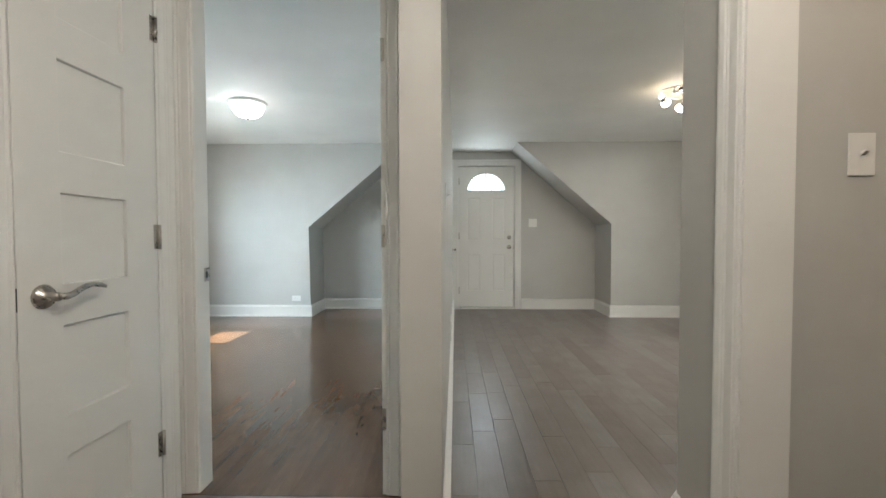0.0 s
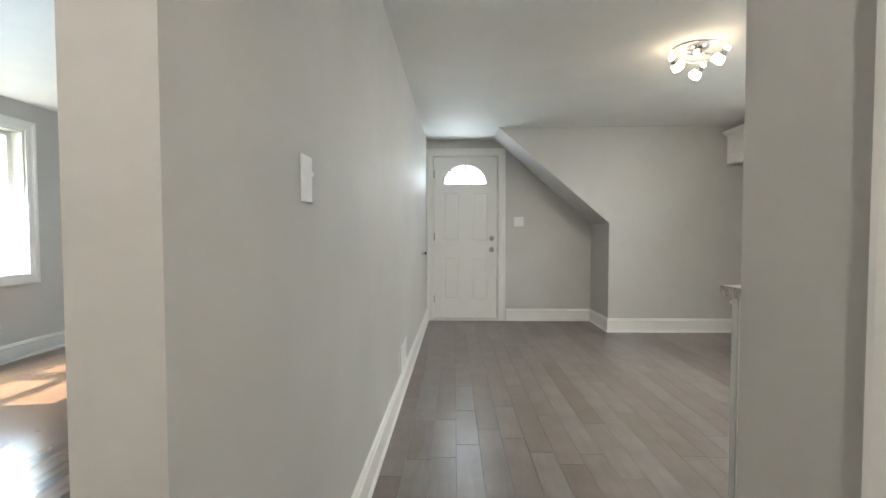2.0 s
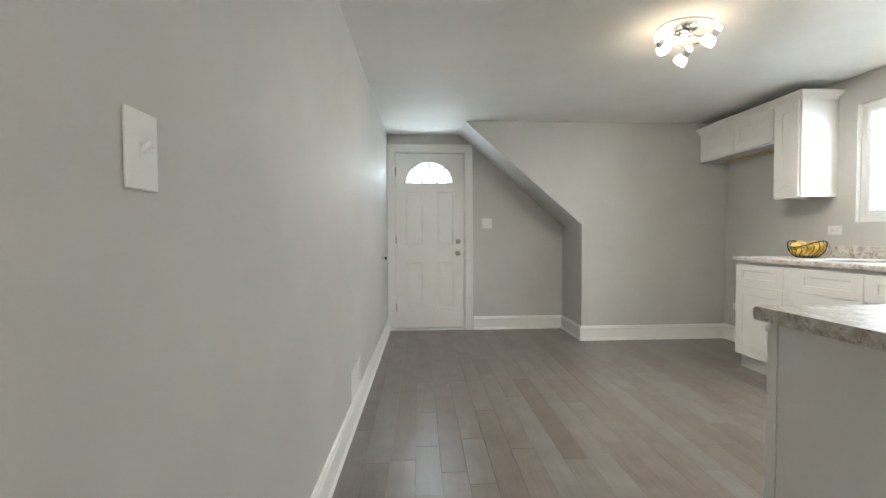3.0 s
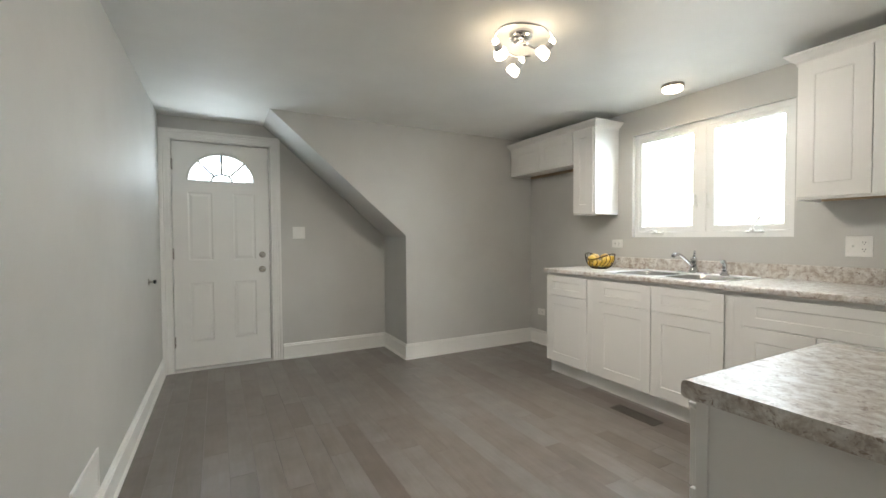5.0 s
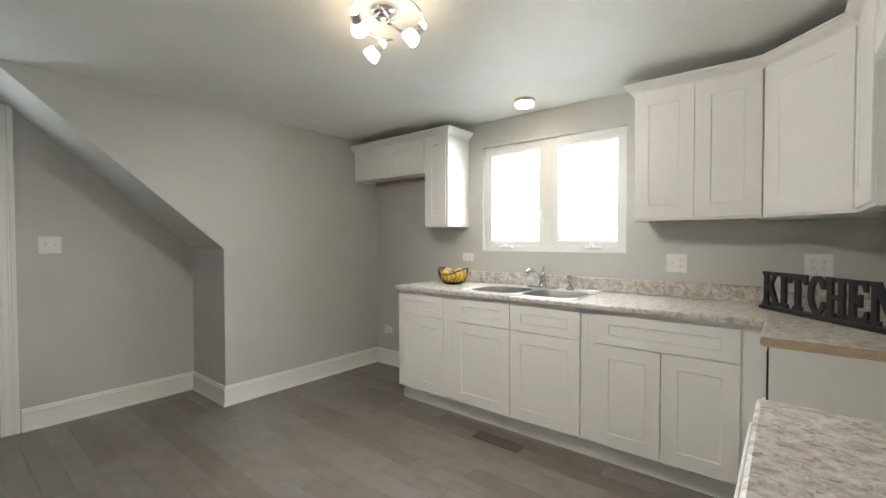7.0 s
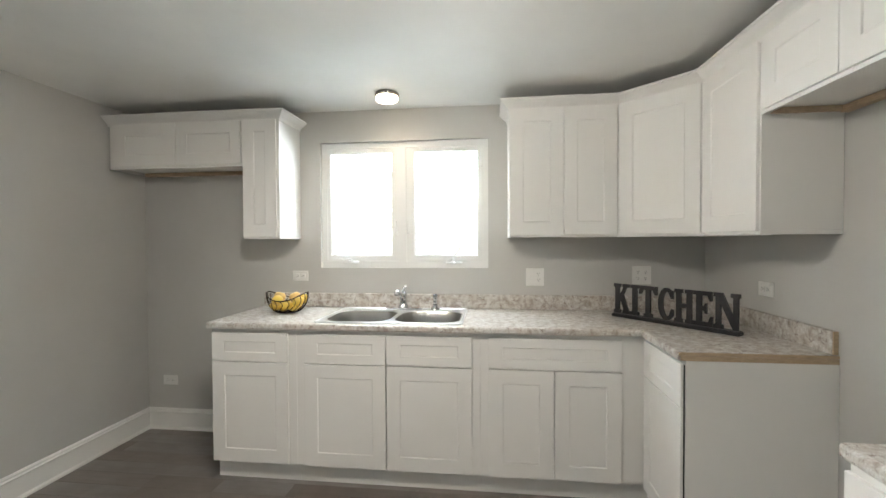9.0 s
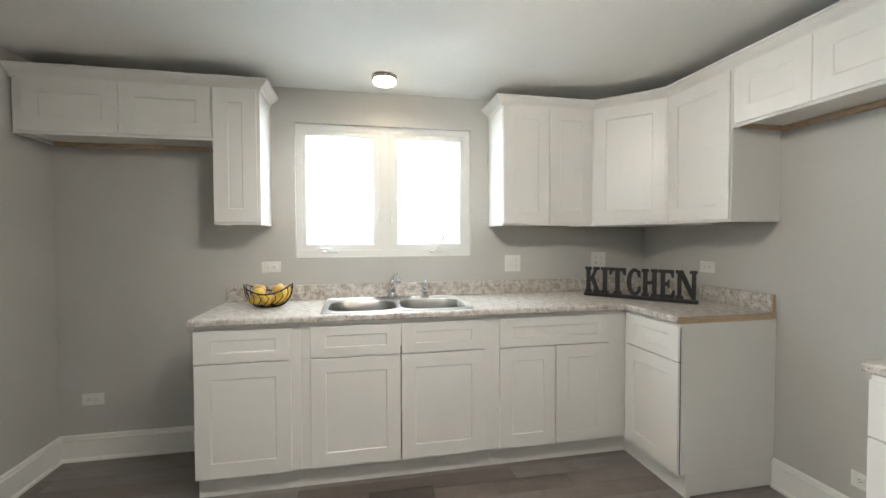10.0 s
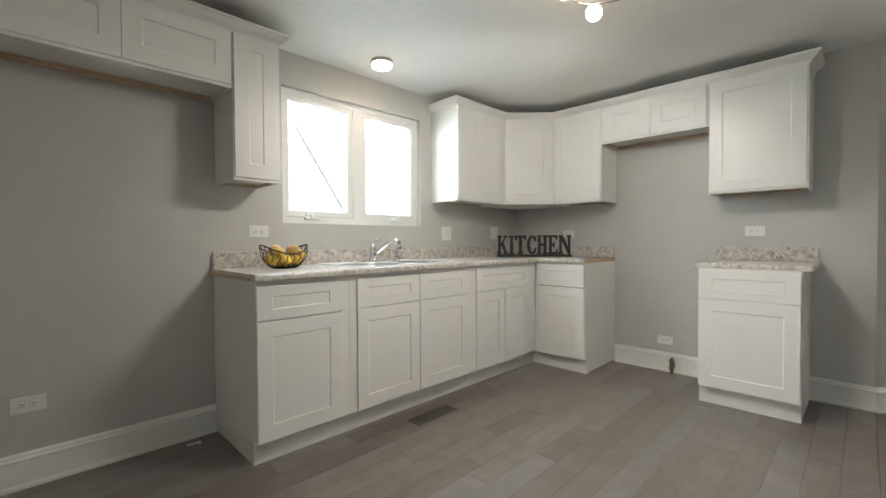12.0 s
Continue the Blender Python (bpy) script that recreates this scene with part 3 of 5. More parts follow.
# ---- kitchen window ----
def kitchen_window():
    w = tagged(new("window_kitchen"), "white vinyl twin casement window with crank handles", kind="structure")
    y0, y1, z0, z1 = W
    w.location = (3.66, y0, z0)
    xf, xs = 3.636, 3.640
    bm = boxes((xf, 3.72, y0, y0 + 0.035, z0, z1), (xf, 3.72, y1 - 0.035, y1, z0, z1), (xf, 3.72, y0 + 0.035, y1 - 0.035, z0, z0 + 0.045), (xf, 3.72, y0 + 0.035, y1 - 0.035, z1 - 0.04, z1), (xf, 3.72, 3.475, 3.530, z0 + 0.045, z1 - 0.04))
    part("window_frame", bm, VINYL, w)
    for a, b, g0, g1 in ((y0 + 0.036, 3.474, 2.983, 3.420), (3.531, y1 - 0.036, 3.573, 4.012)):
        c, d, h0, h1 = z0 + 0.047, z1 - 0.042, 1.260, 1.975
        s = part("window_sash", boxes((xs, 3.70, a, g0, c, d), (xs, 3.70, g1, b, c, d), (xs, 3.70, g0, g1, c, h0), (xs, 3.70, g0, g1, h1, d)), VINYL, w)
        bead = sweep([(g0, h0), (g0, h1), (g1, h1), (g1, h0)], [(0.0, 0.0), (0.008, -0.014), (0.008, -0.036), (0.0, -0.036)], closed=True)
        bead.transform(Matrix(((0, 0, -1, xs - 0.001), (1, 0, 0, 0), (0, 1, 0, 0), (0, 0, 0, 1))))
        part("glazing_bead", bead, VINYL, s)
        p = part("pane", boxes((3.680, 3.686, g0 - 0.004, g1 + 0.004, h0 - 0.004, h1 + 0.004)), GLASS, s)
        p.visible_shadow = False
    for y, s in ((3.531 + 0.012, 1), (3.474 - 0.012, -1)):
        lk = part("lock_lever", boxes((3.634, 3.6415, y - 0.010, y + 0.010, 1.395, 1.435), soft=0.003), VINYL, w)
        part("lever", tube(bmesh.new(), [(3.634, y, 1.415), (3.622, y, 1.425), (3.618, y, 1.50)], [0.006, 0.006, 0.0045], 8), VINYL, lk)
        for z in (1.86,):
            part("screw_cover", lathe([(0.007, 0), (0.006, 0.003), (0, 0.0035)], 12, pose(xs, y + s * 0.012, z) @ pose(0, 0, 0, 0, -90, 0)), VINYL, w)
    for y in (2.962, 4.033):
        for z in (1.38, 1.86):
            part("screw_cover", lathe([(0.007, 0), (0.006, 0.003), (0, 0.0035)], 12, pose(xs, y, z) @ pose(0, 0, 0, 0, -90, 0)), VINYL, w)
    for y, up in ((3.857, 0), (3.145, 1)):
        c = part("crank_handle", boxes((3.612, 3.643, y - 0.055, y + 0.055, 1.204, 1.222), soft=0.006), VINYL, w)
        hub = lathe([(0.017, 0), (0.015, 0.016), (0, 0.018)], 16, pose(3.620, y + 0.01, 1.218) @ pose(0, 0, 0, 0, -35, 0))
        part("crank_hub", hub, VINYL, c)
        if up:
            path = [(3.612, y + 0.01, 1.228), (3.606, y, 1.255), (3.602, y - 0.022, 1.285), (3.598, y - 0.040, 1.303), (3.596, y - 0.035, 1.318)]
        else:
            path = [(3.612, y + 0.01, 1.228), (3.600, y + 0.03, 1.238), (3.592, y + 0.055, 1.232), (3.590, y + 0.07, 1.240)]
        part("crank_arm", tube(bmesh.new(), path, [0.006, 0.0055, 0.0055, 0.0055, 0.008], 8), VINYL, c)


kitchen_window()


def bedroom_window():
    w = tagged(new("window_bedroom"), "white twin double-hung window, closed", kind="structure")
    y0, y1, z0, z1 = B
    w.location = (-3.52, y0, z0)
    mid = (y0 + y1) / 2
    xi = -3.46
    part("window_frame", boxes((-3.62, xi, y0, y0 + 0.02, z0, z1), (-3.62, xi, y1 - 0.02, y1, z0, z1), (-3.62, xi, y0 + 0.02, y1 - 0.02, z1 - 0.02, z1), (-3.62, xi, y0 + 0.02, y1 - 0.02, z0, z0 + 0.02), (-3.62, xi + 0.004, mid - 0.05, mid + 0.05, z0 + 0.02, z1 - 0.02)), TRIM, w)
    rail = 1.375
    for a, b in ((y0 + 0.022, mid - 0.052), (mid + 0.052, y1 - 0.022)):
        for x, c, d in ((-3.515, z0 + 0.022, rail + 0.018), (-3.555, rail - 0.018, z1 - 0.022)):
            s = part("window_sash", boxes((x - 0.03, x, a, a + 0.042, c, d), (x - 0.03, x, b - 0.042, b, c, d), (x - 0.03, x, a + 0.042, b - 0.042, c, c + 0.045), (x - 0.03, x, a + 0.042, b - 0.042, d - 0.036, d)), VINYL, w)
            p = part("pane", boxes((x - 0.018, x - 0.013, a + 0.038, b - 0.038, c + 0.04, d - 0.032)), GLASS, s)
            p.visible_shadow = False
        part("sash_lock", boxes((-3.518, -3.500, (a + b) / 2 - 0.025, (a + b) / 2 + 0.025, rail + 0.0185, rail + 0.032), soft=0.004), VINYL, w)


bedroom_window()

# ---- kitchen cabinets ----
SHAKER = ((0.0, 0.0), (0.0034, -0.0038), (0.004, -0.0042))
RAIL = 0.074


def shaker(name, turn, w, h, parent, rail=RAIL, stile=RAIL):
    return part(name, slab(w - 0.0012, h, 0.0115, [(stile, w - stile, rail, h - rail)], SHAKER, turn), CAB, parent)


def to_west(y, x, z):
    """A slab whose own x runs to -y of the world and whose face looks to -x."""
    return Matrix(((0, 1, 0, x), (-1, 0, 0, y), (0, 0, 1, z), (0, 0, 0, 1)))


def to_north(x, y, z):
    """Own x runs to -x, the face looks to +y."""
    return Matrix(((-1, 0, 0, x), (0, -1, 0, y), (0, 0, 1, z), (0, 0, 0, 1)))


BODY_LOW, BODY_TOP, FRONT = 0.118, 0.8755, 3.0


def west_base(y1, y0, doors, label, split=0.690, fronts=None, end=False, hollow=False):
    """A base unit on the window wall from y1 down to y0; doors and fronts are (y from, y to)."""
    c = thing("base_cabinet", (3.3, (y0 + y1) / 2, 0), label, "kitchen cabinet", "base cabinets")
    if hollow:
        a, b = y0 + 0.0008, y1
        mid = (doors[0][1] + doors[1][0]) / 2
        part("body", boxes((3.3002, 3.598, a, b, BODY_LOW, 0.725)), CAB, c)
        for u, v in ((a, mid - 0.006), (mid + 0.006, b)):
            part("compartment", boxes((FRONT + 0.012, 3.30, u, v, BODY_LOW, 0.725)), CAB, c)
        part("front_rail", boxes((FRONT + 0.012, 3.036, a, b, 0.7252, BODY_TOP)), CAB, c)
        part("back_rail", boxes((3.45, 3.598, a, b, 0.7252, BODY_TOP)), CAB, c)
        part("side", boxes((3.0362, 3.4498, a, a + 0.03, 0.7252, BODY_TOP)), CAB, c)
        part("side", boxes((3.0362, 3.4498, b - 0.03, b, 0.7252, BODY_TOP)), CAB, c)
    else:
        part("body", boxes((FRONT + 0.012, 3.598, y0 + 0.0008, y1, BODY_LOW, BODY_TOP)), CAB, c)
    part("toe_kick", boxes((3.056, 3.0685, y0 + 0.0008 if y0 > 2.2 else 2.0955, y1, 0.0015, BODY_LOW - 0.001)), CAB, c)
    if end:
        part("end_panel", boxes((3.07, 3.598, y1 - 0.016, y1, 0.0015, BODY_LOW - 0.001)), CAB, c)
    for a, b in doors:
        shaker("door", to_west(a, FRONT, BODY_LOW), a - b, split - 0.006 - BODY_LOW, c)
    for a, b in fronts or doors:
        shaker("drawer_front", to_west(a, FRONT, split), a - b, 0.852 - split, c, 0.050)
    return c


west_base(4.473, 3.972, [(4.472, 4.020)], "white shaker base cabinet with one drawer, beside the fridge space", end=True)
west_base(3.972, 2.954, [(3.925, 3.4645), (3.4603, 2.998)], "white shaker sink base with two false drawer fronts", hollow=True)
west_base(2.954, 2.1235, [(2.912, 2.5748), (2.5712, 2.236)], "white shaker base cabinet with one wide drawer over two doors", fronts=[(2.912, 2.236)])


def xz_panel(x0, x1, y0, y1, lift):
    """A low end panel that stands off the floor by lift."""
    return boxes((x0, x1, y0, y1, lift, BODY_LOW - 0.001), (x0, x1, y1 - 0.012, y1, 0.0015, lift - 0.0002)) if lift > 0.002 else boxes((x0, x1, y0, y1, lift, BODY_LOW - 0.001))


def north_base(x1, x0, label, door, end_low=False):
    c = thing("base_cabinet", ((x0 + x1) / 2, 1.87, 0), label, "kitchen cabinet", "base cabinets")
    part("body", boxes((x0, min(x1, 3.0115), 1.565, 2.123, BODY_LOW, BODY_TOP)), CAB, c)
    part("toe_kick", boxes((x0, x1, 2.080, 2.095, 0.0015, BODY_LOW - 0.001)), CAB, c)
    part("end_panel", xz_panel(x0, x0 + 0.014, 1.565, 2.080, 0.0015 if end_low else 0.009), CAB, c)
    if end_low:
        part("face_frame", boxes((x0 - 0.003, x0 - 0.0002, 2.100, 2.1225, BODY_LOW, BODY_TOP)), CAB, c)
        part("end_panel", boxes((x1 - 0.014, x1, 1.565, 2.080, 0.0015, BODY_LOW - 0.001)), CAB, c)
    a, b = door
    gap = 0.003 if end_low else 0.007
    shaker("door", to_north(a, 2.135 + gap, BODY_LOW), a - b, 0.681 - BODY_LOW, c)
    shaker("drawer_front", to_north(a, 2.135 + gap, 0.687), a - b, 0.862 - 0.687, c, 0.050)
    if end_low:
        part("bumper", boxes((x0 - 0.006, x0 + 0.0005, 2.122, 2.1375, 0.846, 0.8575), soft=0.002), PLASTIC, c, "small white plastic bumper")
    else:
        # a black strip paints the shade into the gap behind the fronts
        part("gap_shade", boxes((x0 + 0.006, 2.972, 2.1232, 2.1300, BODY_LOW + 0.004, 0.858)), RUBBER_AND_SHADE, c, "black strip standing in for shade behind the fronts")
    return c


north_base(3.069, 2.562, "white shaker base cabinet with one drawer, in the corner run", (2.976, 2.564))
north_base(1.782, 1.268, "white shaker base cabinet with one drawer, standing alone", (1.780, 1.270), True)

UP_LOW, UP_TOP, UX = 1.380, 2.140, 3.295


def upper_body(c, x0, x1, y0, y1, z0, z1, back):
    """The case with its bottom let in behind a lip, and the hanging rail at the wall."""
    part("body", boxes((x0, x1, y0, y1, z0 + 0.018, z1)), CAB, c)
    t = 0.016
    if back == "x":
        part("bottom_lip", boxes((x0, x0 + t, y0, y1, z0, z0 + 0.017), (x0 + t, x1, y0, y0 + t, z0, z0 + 0.017), (x0 + t, x1, y1 - t, y1, z0, z0 + 0.017)), CAB, c)
        part("hanging_rail", boxes((x1 - 0.030, x1 - 0.001, y0 + t + 0.001, y1 - t - 0.001, z0 - (0.008 if z0 > 1.5 else -0.004), z0 + 0.016)), RAW, c, "raw wood hanging rail")
    else:
        part("bottom_lip", boxes((x0, x1, y1 - t, y1, z0, z0 + 0.017), (x0, x0 + t, y0, y1 - t, z0, z0 + 0.017), (x1 - t, x1, y0, y1 - t, z0, z0 + 0.017)), CAB, c)
        part("hanging_rail", boxes((x0 + t + 0.001, x1 - t - 0.001, y0 + 0.001, y0 + 0.030, z0 - (0.008 if z0 > 1.5 else -0.004), z0 + 0.016)), RAW, c, "raw wood hanging rail")


def west_upper(y1, y0, z0, doors, label):
    c = thing("wall_cabinet", (3.45, (y0 + y1) / 2, z0), label, "kitchen cabinet", "wall cabinets")
    upper_body(c, UX + 0.012, 3.598, y0 + 0.0005, y1 - 0.0005, z0, UP_TOP, "x")
    for a, b in doors:
        shaker("door", to_west(a, UX, z0 + 0.014), a - b, UP_TOP - 0.012 - z0 - 0.014, c)


west_upper(5.390, 4.462, 1.842, [(5.345, 4.913), (4.911, 4.466)], "short white shaker wall cabinet with two doors, over the fridge space")
west_upper(4.460, 4.215, UP_LOW, [(4.455, 4.232)], "narrow white shaker wall cabinet beside the window")
west_upper(2.790, 2.175, UP_LOW, [(2.785, 2.477), (2.475, 2.177)], "white shaker wall cabinet with two doors, beside the window")


def north_upper(x1, x0, z0, doors, label):
    c = thing("wall_cabinet", ((x0 + x1) / 2, 1.7, z0), label, "kitchen cabinet", "wall cabinets")
    upper_body(c, x0 + 0.0005, x1 - 0.0005, 1.565, 1.856, z0, UP_TOP, "y")
    if z0 > 1.5:
        part("side_strip", boxes((x1 - 0.030, x1 - 0.018, 1.597, 1.838, z0 - 0.004, z0 + 0.0175)), RAW, c, "raw wood strip at the cabinet side")
    for a, b in doors:
        shaker("door", to_north(a, 1.868, z0 + 0.014), a - b, UP_TOP - 0.012 - z0 - 0.014, c)


north_upper(2.990, 2.554, UP_LOW, [(2.986, 2.562)], "white shaker wall cabinet with one door, beside the corner")
north_upper(2.552, 1.793, 1.842, [(2.535, 2.176), (2.174, 1.803)], "short white shaker wall cabinet above the stove space")
north_upper(1.791, 1.262, UP_LOW - 0.006, [(1.786, 1.272)], "white shaker wall cabinet with one wide door, ending the run")


def corner_upper():
    c = thing("wall_cabinet", (3.4, 1.75, UP_LOW), "diagonal white shaker corner wall cabinet", "kitchen cabinet", "wall cabinets")
    a, b = Vector((UX, 2.174)), Vector((2.991, 1.868))
    way = (b - a).normalized()
    out = Vector((way.y, -way.x))
    if out.dot(Vector((-1, 1))) < 0:
        out = -out
    ai, bi = a - out * 0.012, b - out * 0.012
    pts = [(ai.x, 2.174), (3.598, 2.174), (3.598, 1.565), (2.992, 1.565), (2.992, bi.y)]
    part("body", prism(pts, UP_LOW, UP_TOP), CAB, c)
    w = (b - a).length - 0.012
    o = a + way * 0.006
    m = Matrix(((way.x, -out.x, 0, o.x), (way.y, -out.y, 0, o.y), (0, 0, 1, UP_LOW + 0.014), (0, 0, 0, 1)))
    shaker("door", m, w, UP_TOP - 0.026 - UP_LOW, c)


corner_upper()

CROWN = [(0, 2.122), (0.004, 2.122), (0.006, 2.134), (0.012, 2.142), (0.026, 2.152), (0.038, 2.164), (0.044, 2.172), (0.050, 2.174), (0.050, 2.184), (0, 2.184)]
CX = UX + 0.011
for pts, words in (
    ([(3.598, 4.2145), (CX, 4.2145), (CX, 5.3995)], "white crown moulding on the cabinets beside the window"),
    ([(1.2615, 1.565), (1.2615, 1.857), (2.992, 1.857), (CX, 2.166), (CX, 2.7905), (3.598, 2.7905)], "white crown moulding on the corner run of wall cabinets"),
):
    crown = [(-o, h) for o, h in CROWN]
    structure("trim", sweep(pts, crown), CAB, words)
structure("trim", boxes((1.27, 2.99, 1.57, 1.84, 2.1405, 2.15), (3.32, 3.59, 2.18, 2.78, 2.1405, 2.15), (3.32, 3.59, 4.23, 5.38, 2.1405, 2.15)), CAB, "white tops of the wall cabinets")

# ---- worktops ----
TOP, LOW = 0.911, 0.877


def nosed(back, front, sign):
    """Cross-section from the back edge to a rolled front edge, as (across, up)."""
    f = front
    return [(back, LOW), (f - sign * 0.006, LOW), (f - sign * 0.002, LOW + 0.002), (f, LOW + 0.008), (f, TOP - 0.010), (f - sign * 0.003, TOP - 0.003), (f - sign * 0.010, TOP), (back, TOP)]


def run_y(profile, y0, y1):
    return prism(profile, -y1, -y0, UPRIGHT)


SINK = (3.035, 3.515, 3.075, 3.855)
along_x = prism(nosed(1.564, 2.150, 1), 2.567, 2.985, Matrix(((0, 0, 1, 0), (1, 0, 0, 0), (0, 1, 0, 0), (0, 0, 0, 1))))
worktop = thing("worktop", (3.3, 3.0, TOP), "beige and grey marbled laminate worktop with a raw end", "worktop")
for piece in (
    run_y(nosed(3.598, 2.975, -1), SINK[3], 4.487),
    run_y(nosed(3.598, 2.975, -1), 2.150, SINK[2]),
    run_y(nosed(SINK[0], 2.975, -1), SINK[2], SINK[3]),
    boxes((SINK[1], 3.598, SINK[2], SINK[3], LOW, TOP)),
    boxes((2.985, 3.598, 1.564, 2.150, LOW, TOP)),
    along_x,
):
    part("top", piece, COUNTER, worktop)

part("backsplash", boxes((3.578, 3.5985, 1.585, 4.482, TOP + 0.0005, 1.004), soft=0.003), COUNTER, worktop)
part("backsplash", boxes((2.572, 3.5775, 1.5645, 1.585, TOP + 0.0005, 1.004), soft=0.003), COUNTER, worktop)
part("raw_edge", boxes((2.5595, 2.5665, 1.566, 2.149, 0.8985, TOP - 0.001), (2.5610, 2.5665, 1.566, 2.142, LOW, 0.8965), (2.5665, 2.5718, 1.566, 1.584, TOP + 0.001, 1.003)), RAW, worktop, "raw particle board edge")
part("raw_edge", boxes((3.02, 3.597, 4.4872, 4.4905, LOW + 0.001, 0.895)), RAW, worktop, "raw particle board edge")

small = thing("worktop", (1.52, 1.86, TOP), "short beige and grey marbled laminate worktop on a single cabinet", "worktop")
part("top", prism(nosed(1.564, 2.128, 1), 1.224, 1.806, Matrix(((0, 0, 1, 0), (1, 0, 0, 0), (0, 1, 0, 0), (0, 0, 0, 1)))), COUNTER, small)
part("backsplash", boxes((1.232, 1.804, 1.5645, 1.585, TOP + 0.0005, 1.004), soft=0.003), COUNTER, small)


# ---- sink and taps ----
def rounded(x0, x1, y0, y1, r, n=6):
    pts = []
    for cx, cy, a0 in ((x1 - r, y1 - r, 0), (x0 + r, y1 - r, 90), (x0 + r, y0 + r, 180), (x1 - r, y0 + r, 270)):
        for k in range(n + 1):
            a = radians(a0 + 90 * k / n)
            pts.append((cx + r * math.cos(a), cy + r * math.sin(a)))
    return pts


def sink():
    s = thing("sink", (3.27, 3.46, TOP), "stainless steel double-bowl drop-in sink", "sink")
    z = TOP + 0.004
    x0, x1, y0, y1 = 3.012, 3.540, 3.048, 3.880
    bowls = [(3.050, 3.425, 3.066, 3.447), (3.050, 3.425, 3.469, 3.848)]
    bm = bmesh.new()
    xs, ys = [x0 + 0.006, 3.050, 3.425, x1 - 0.006], [y0 + 0.006, 3.066, 3.447, 3.469, 3.848, y1 - 0.006]
    # the deck: a raised edge and flat strips round the bowls
    for a, b in zip(xs, xs[1:]):
        for c, d in zip(ys, ys[1:]):
            if (a, b, c, d) in bowls:
                ring = rounded(a, b, c, d, 0.105)
                vr = [bm.verts.new((px, py, z)) for px, py in ring]
                corner = [bm.verts.new((px, py, z)) for px, py in ((b, d), (a, d), (a, c), (b, c))]
                for q in range(4):
                    seg = vr[q * 7:(q + 1) * 7]
                    bm.faces.new([corner[q], *seg[::-1]])
            else:
                bm.faces.new([bm.verts.new((px, py, z)) for px, py in ((a, c), (b, c), (b, d), (a, d))])
    bmesh.ops.remove_doubles(bm, verts=bm.verts[:], dist=1e-5)
    part("deck", bm, RIM_STEEL_LIT, s)
    part("rim", sweep(rounded(x0, x1, y0, y1, 0.030, 4)[::-1], [(0.0, TOP + 0.0006), (0.0015, z + 0.002), (0.006, z + 0.0045), (0.012, z + 0.0005), (0.012, TOP + 0.0006)], closed=True), RIM_STEEL_LIT, s)
    for a, b, c, d in bowls:
        bm = bmesh.new()
        rings = []
        for inset, dz in ((0.0, 0.0), (0.004, -0.006), (0.010, -0.05), (0.018, -0.145), (0.035, -0.165), (0.06, -0.17)):
            rings.append([bm.verts.new((px, py, z + dz)) for px, py in rounded(a + inset, b - inset, c + inset, d - inset, 0.105 - inset * 0.6)])
        for u, v in zip(rings, rings[1:]):
            for k in range(len(u)):
                f = bm.faces.new((u[k], u[(k + 1) % len(u)], v[(k + 1) % len(v)], v[k]))
                f.smooth = True
        bm.faces.new(rings[-1])
        bowl = part("bowl", bm, STEEL_SHADED, s)
        part("bowl_lip", sweep(rounded(a, b, c, d, 0.105)[::-1], [(-0.004, z + 0.0004), (-0.002, z + 0.0022), (0.001, z + 0.0018), (0.0025, z - 0.003)], closed=True), RIM_STEEL_LIT, bowl)
        part("drain", lathe([(0.045, 0.004), (0.04, 0.006), (0.03, 0.003), (0, 0.002)], 24, pose((a + b) / 2, (c + d) / 2, z - 0.17)), CHROME, bowl)


sink()


def tap():
    t = thing("kitchen_tap", (3.487, 3.468, TOP + 0.005), "chrome single-lever kitchen tap on the sink deck", "tap")
    z = TOP + 0.0055
    part("base_plate", prism(rounded(3.456, 3.516, 3.345, 3.590, 0.029), z, z + 0.012), CHROME, t)
    part("body", lathe([(0.034, 0.012), (0.032, 0.022), (0.023, 0.034), (0.020, 0.080), (0.023, 0.088), (0.022, 0.104), (0.016, 0.116), (0, 0.119)], 24, pose(3.487, 3.468, z)), CHROME, t)
    part("spout", tube(bmesh.new(), [(3.482, 3.467, z + 0.044), (3.440, 3.464, z + 0.068), (3.380, 3.460, z + 0.102), (3.325, 3.457, z + 0.130), (3.285, 3.454, z + 0.144), (3.250, 3.452, z + 0.146), (3.224, 3.450, z + 0.138), (3.218, 3.450, z + 0.126)], [0.013, 0.0115, 0.010, 0.010, 0.0115, 0.013, 0.014, 0.013], 14), CHROME, t)
    part("lever", tube(bmesh.new(), [(3.487, 3.468, z + 0.106), (3.489, 3.466, z + 0.130), (3.478, 3.458, z + 0.148), (3.452, 3.442, z + 0.158)], [0.013, 0.009, 0.0065, 0.0075], 12), CHROME, t)
    s = thing("side_sprayer", (3.487, 3.258, TOP + 0.005), "chrome side sprayer in its collar", "sprayer")
    part("collar", lathe([(0.029, 0), (0.028, 0.008), (0.019, 0.018), (0.018, 0.030), (0, 0.031)], 20, pose(3.487, 3.258, z)), CHROME, s)
    part("sprayer_head", tube(bmesh.new(), [(3.487, 3.258, z + 0.026), (3.486, 3.258, z + 0.052), (3.482, 3.257, z + 0.076), (3.466, 3.255, z + 0.092), (3.444, 3.252, z + 0.096)], [0.013, 0.0135, 0.016, 0.017, 0.012], 14), CHROME, s)


tap()


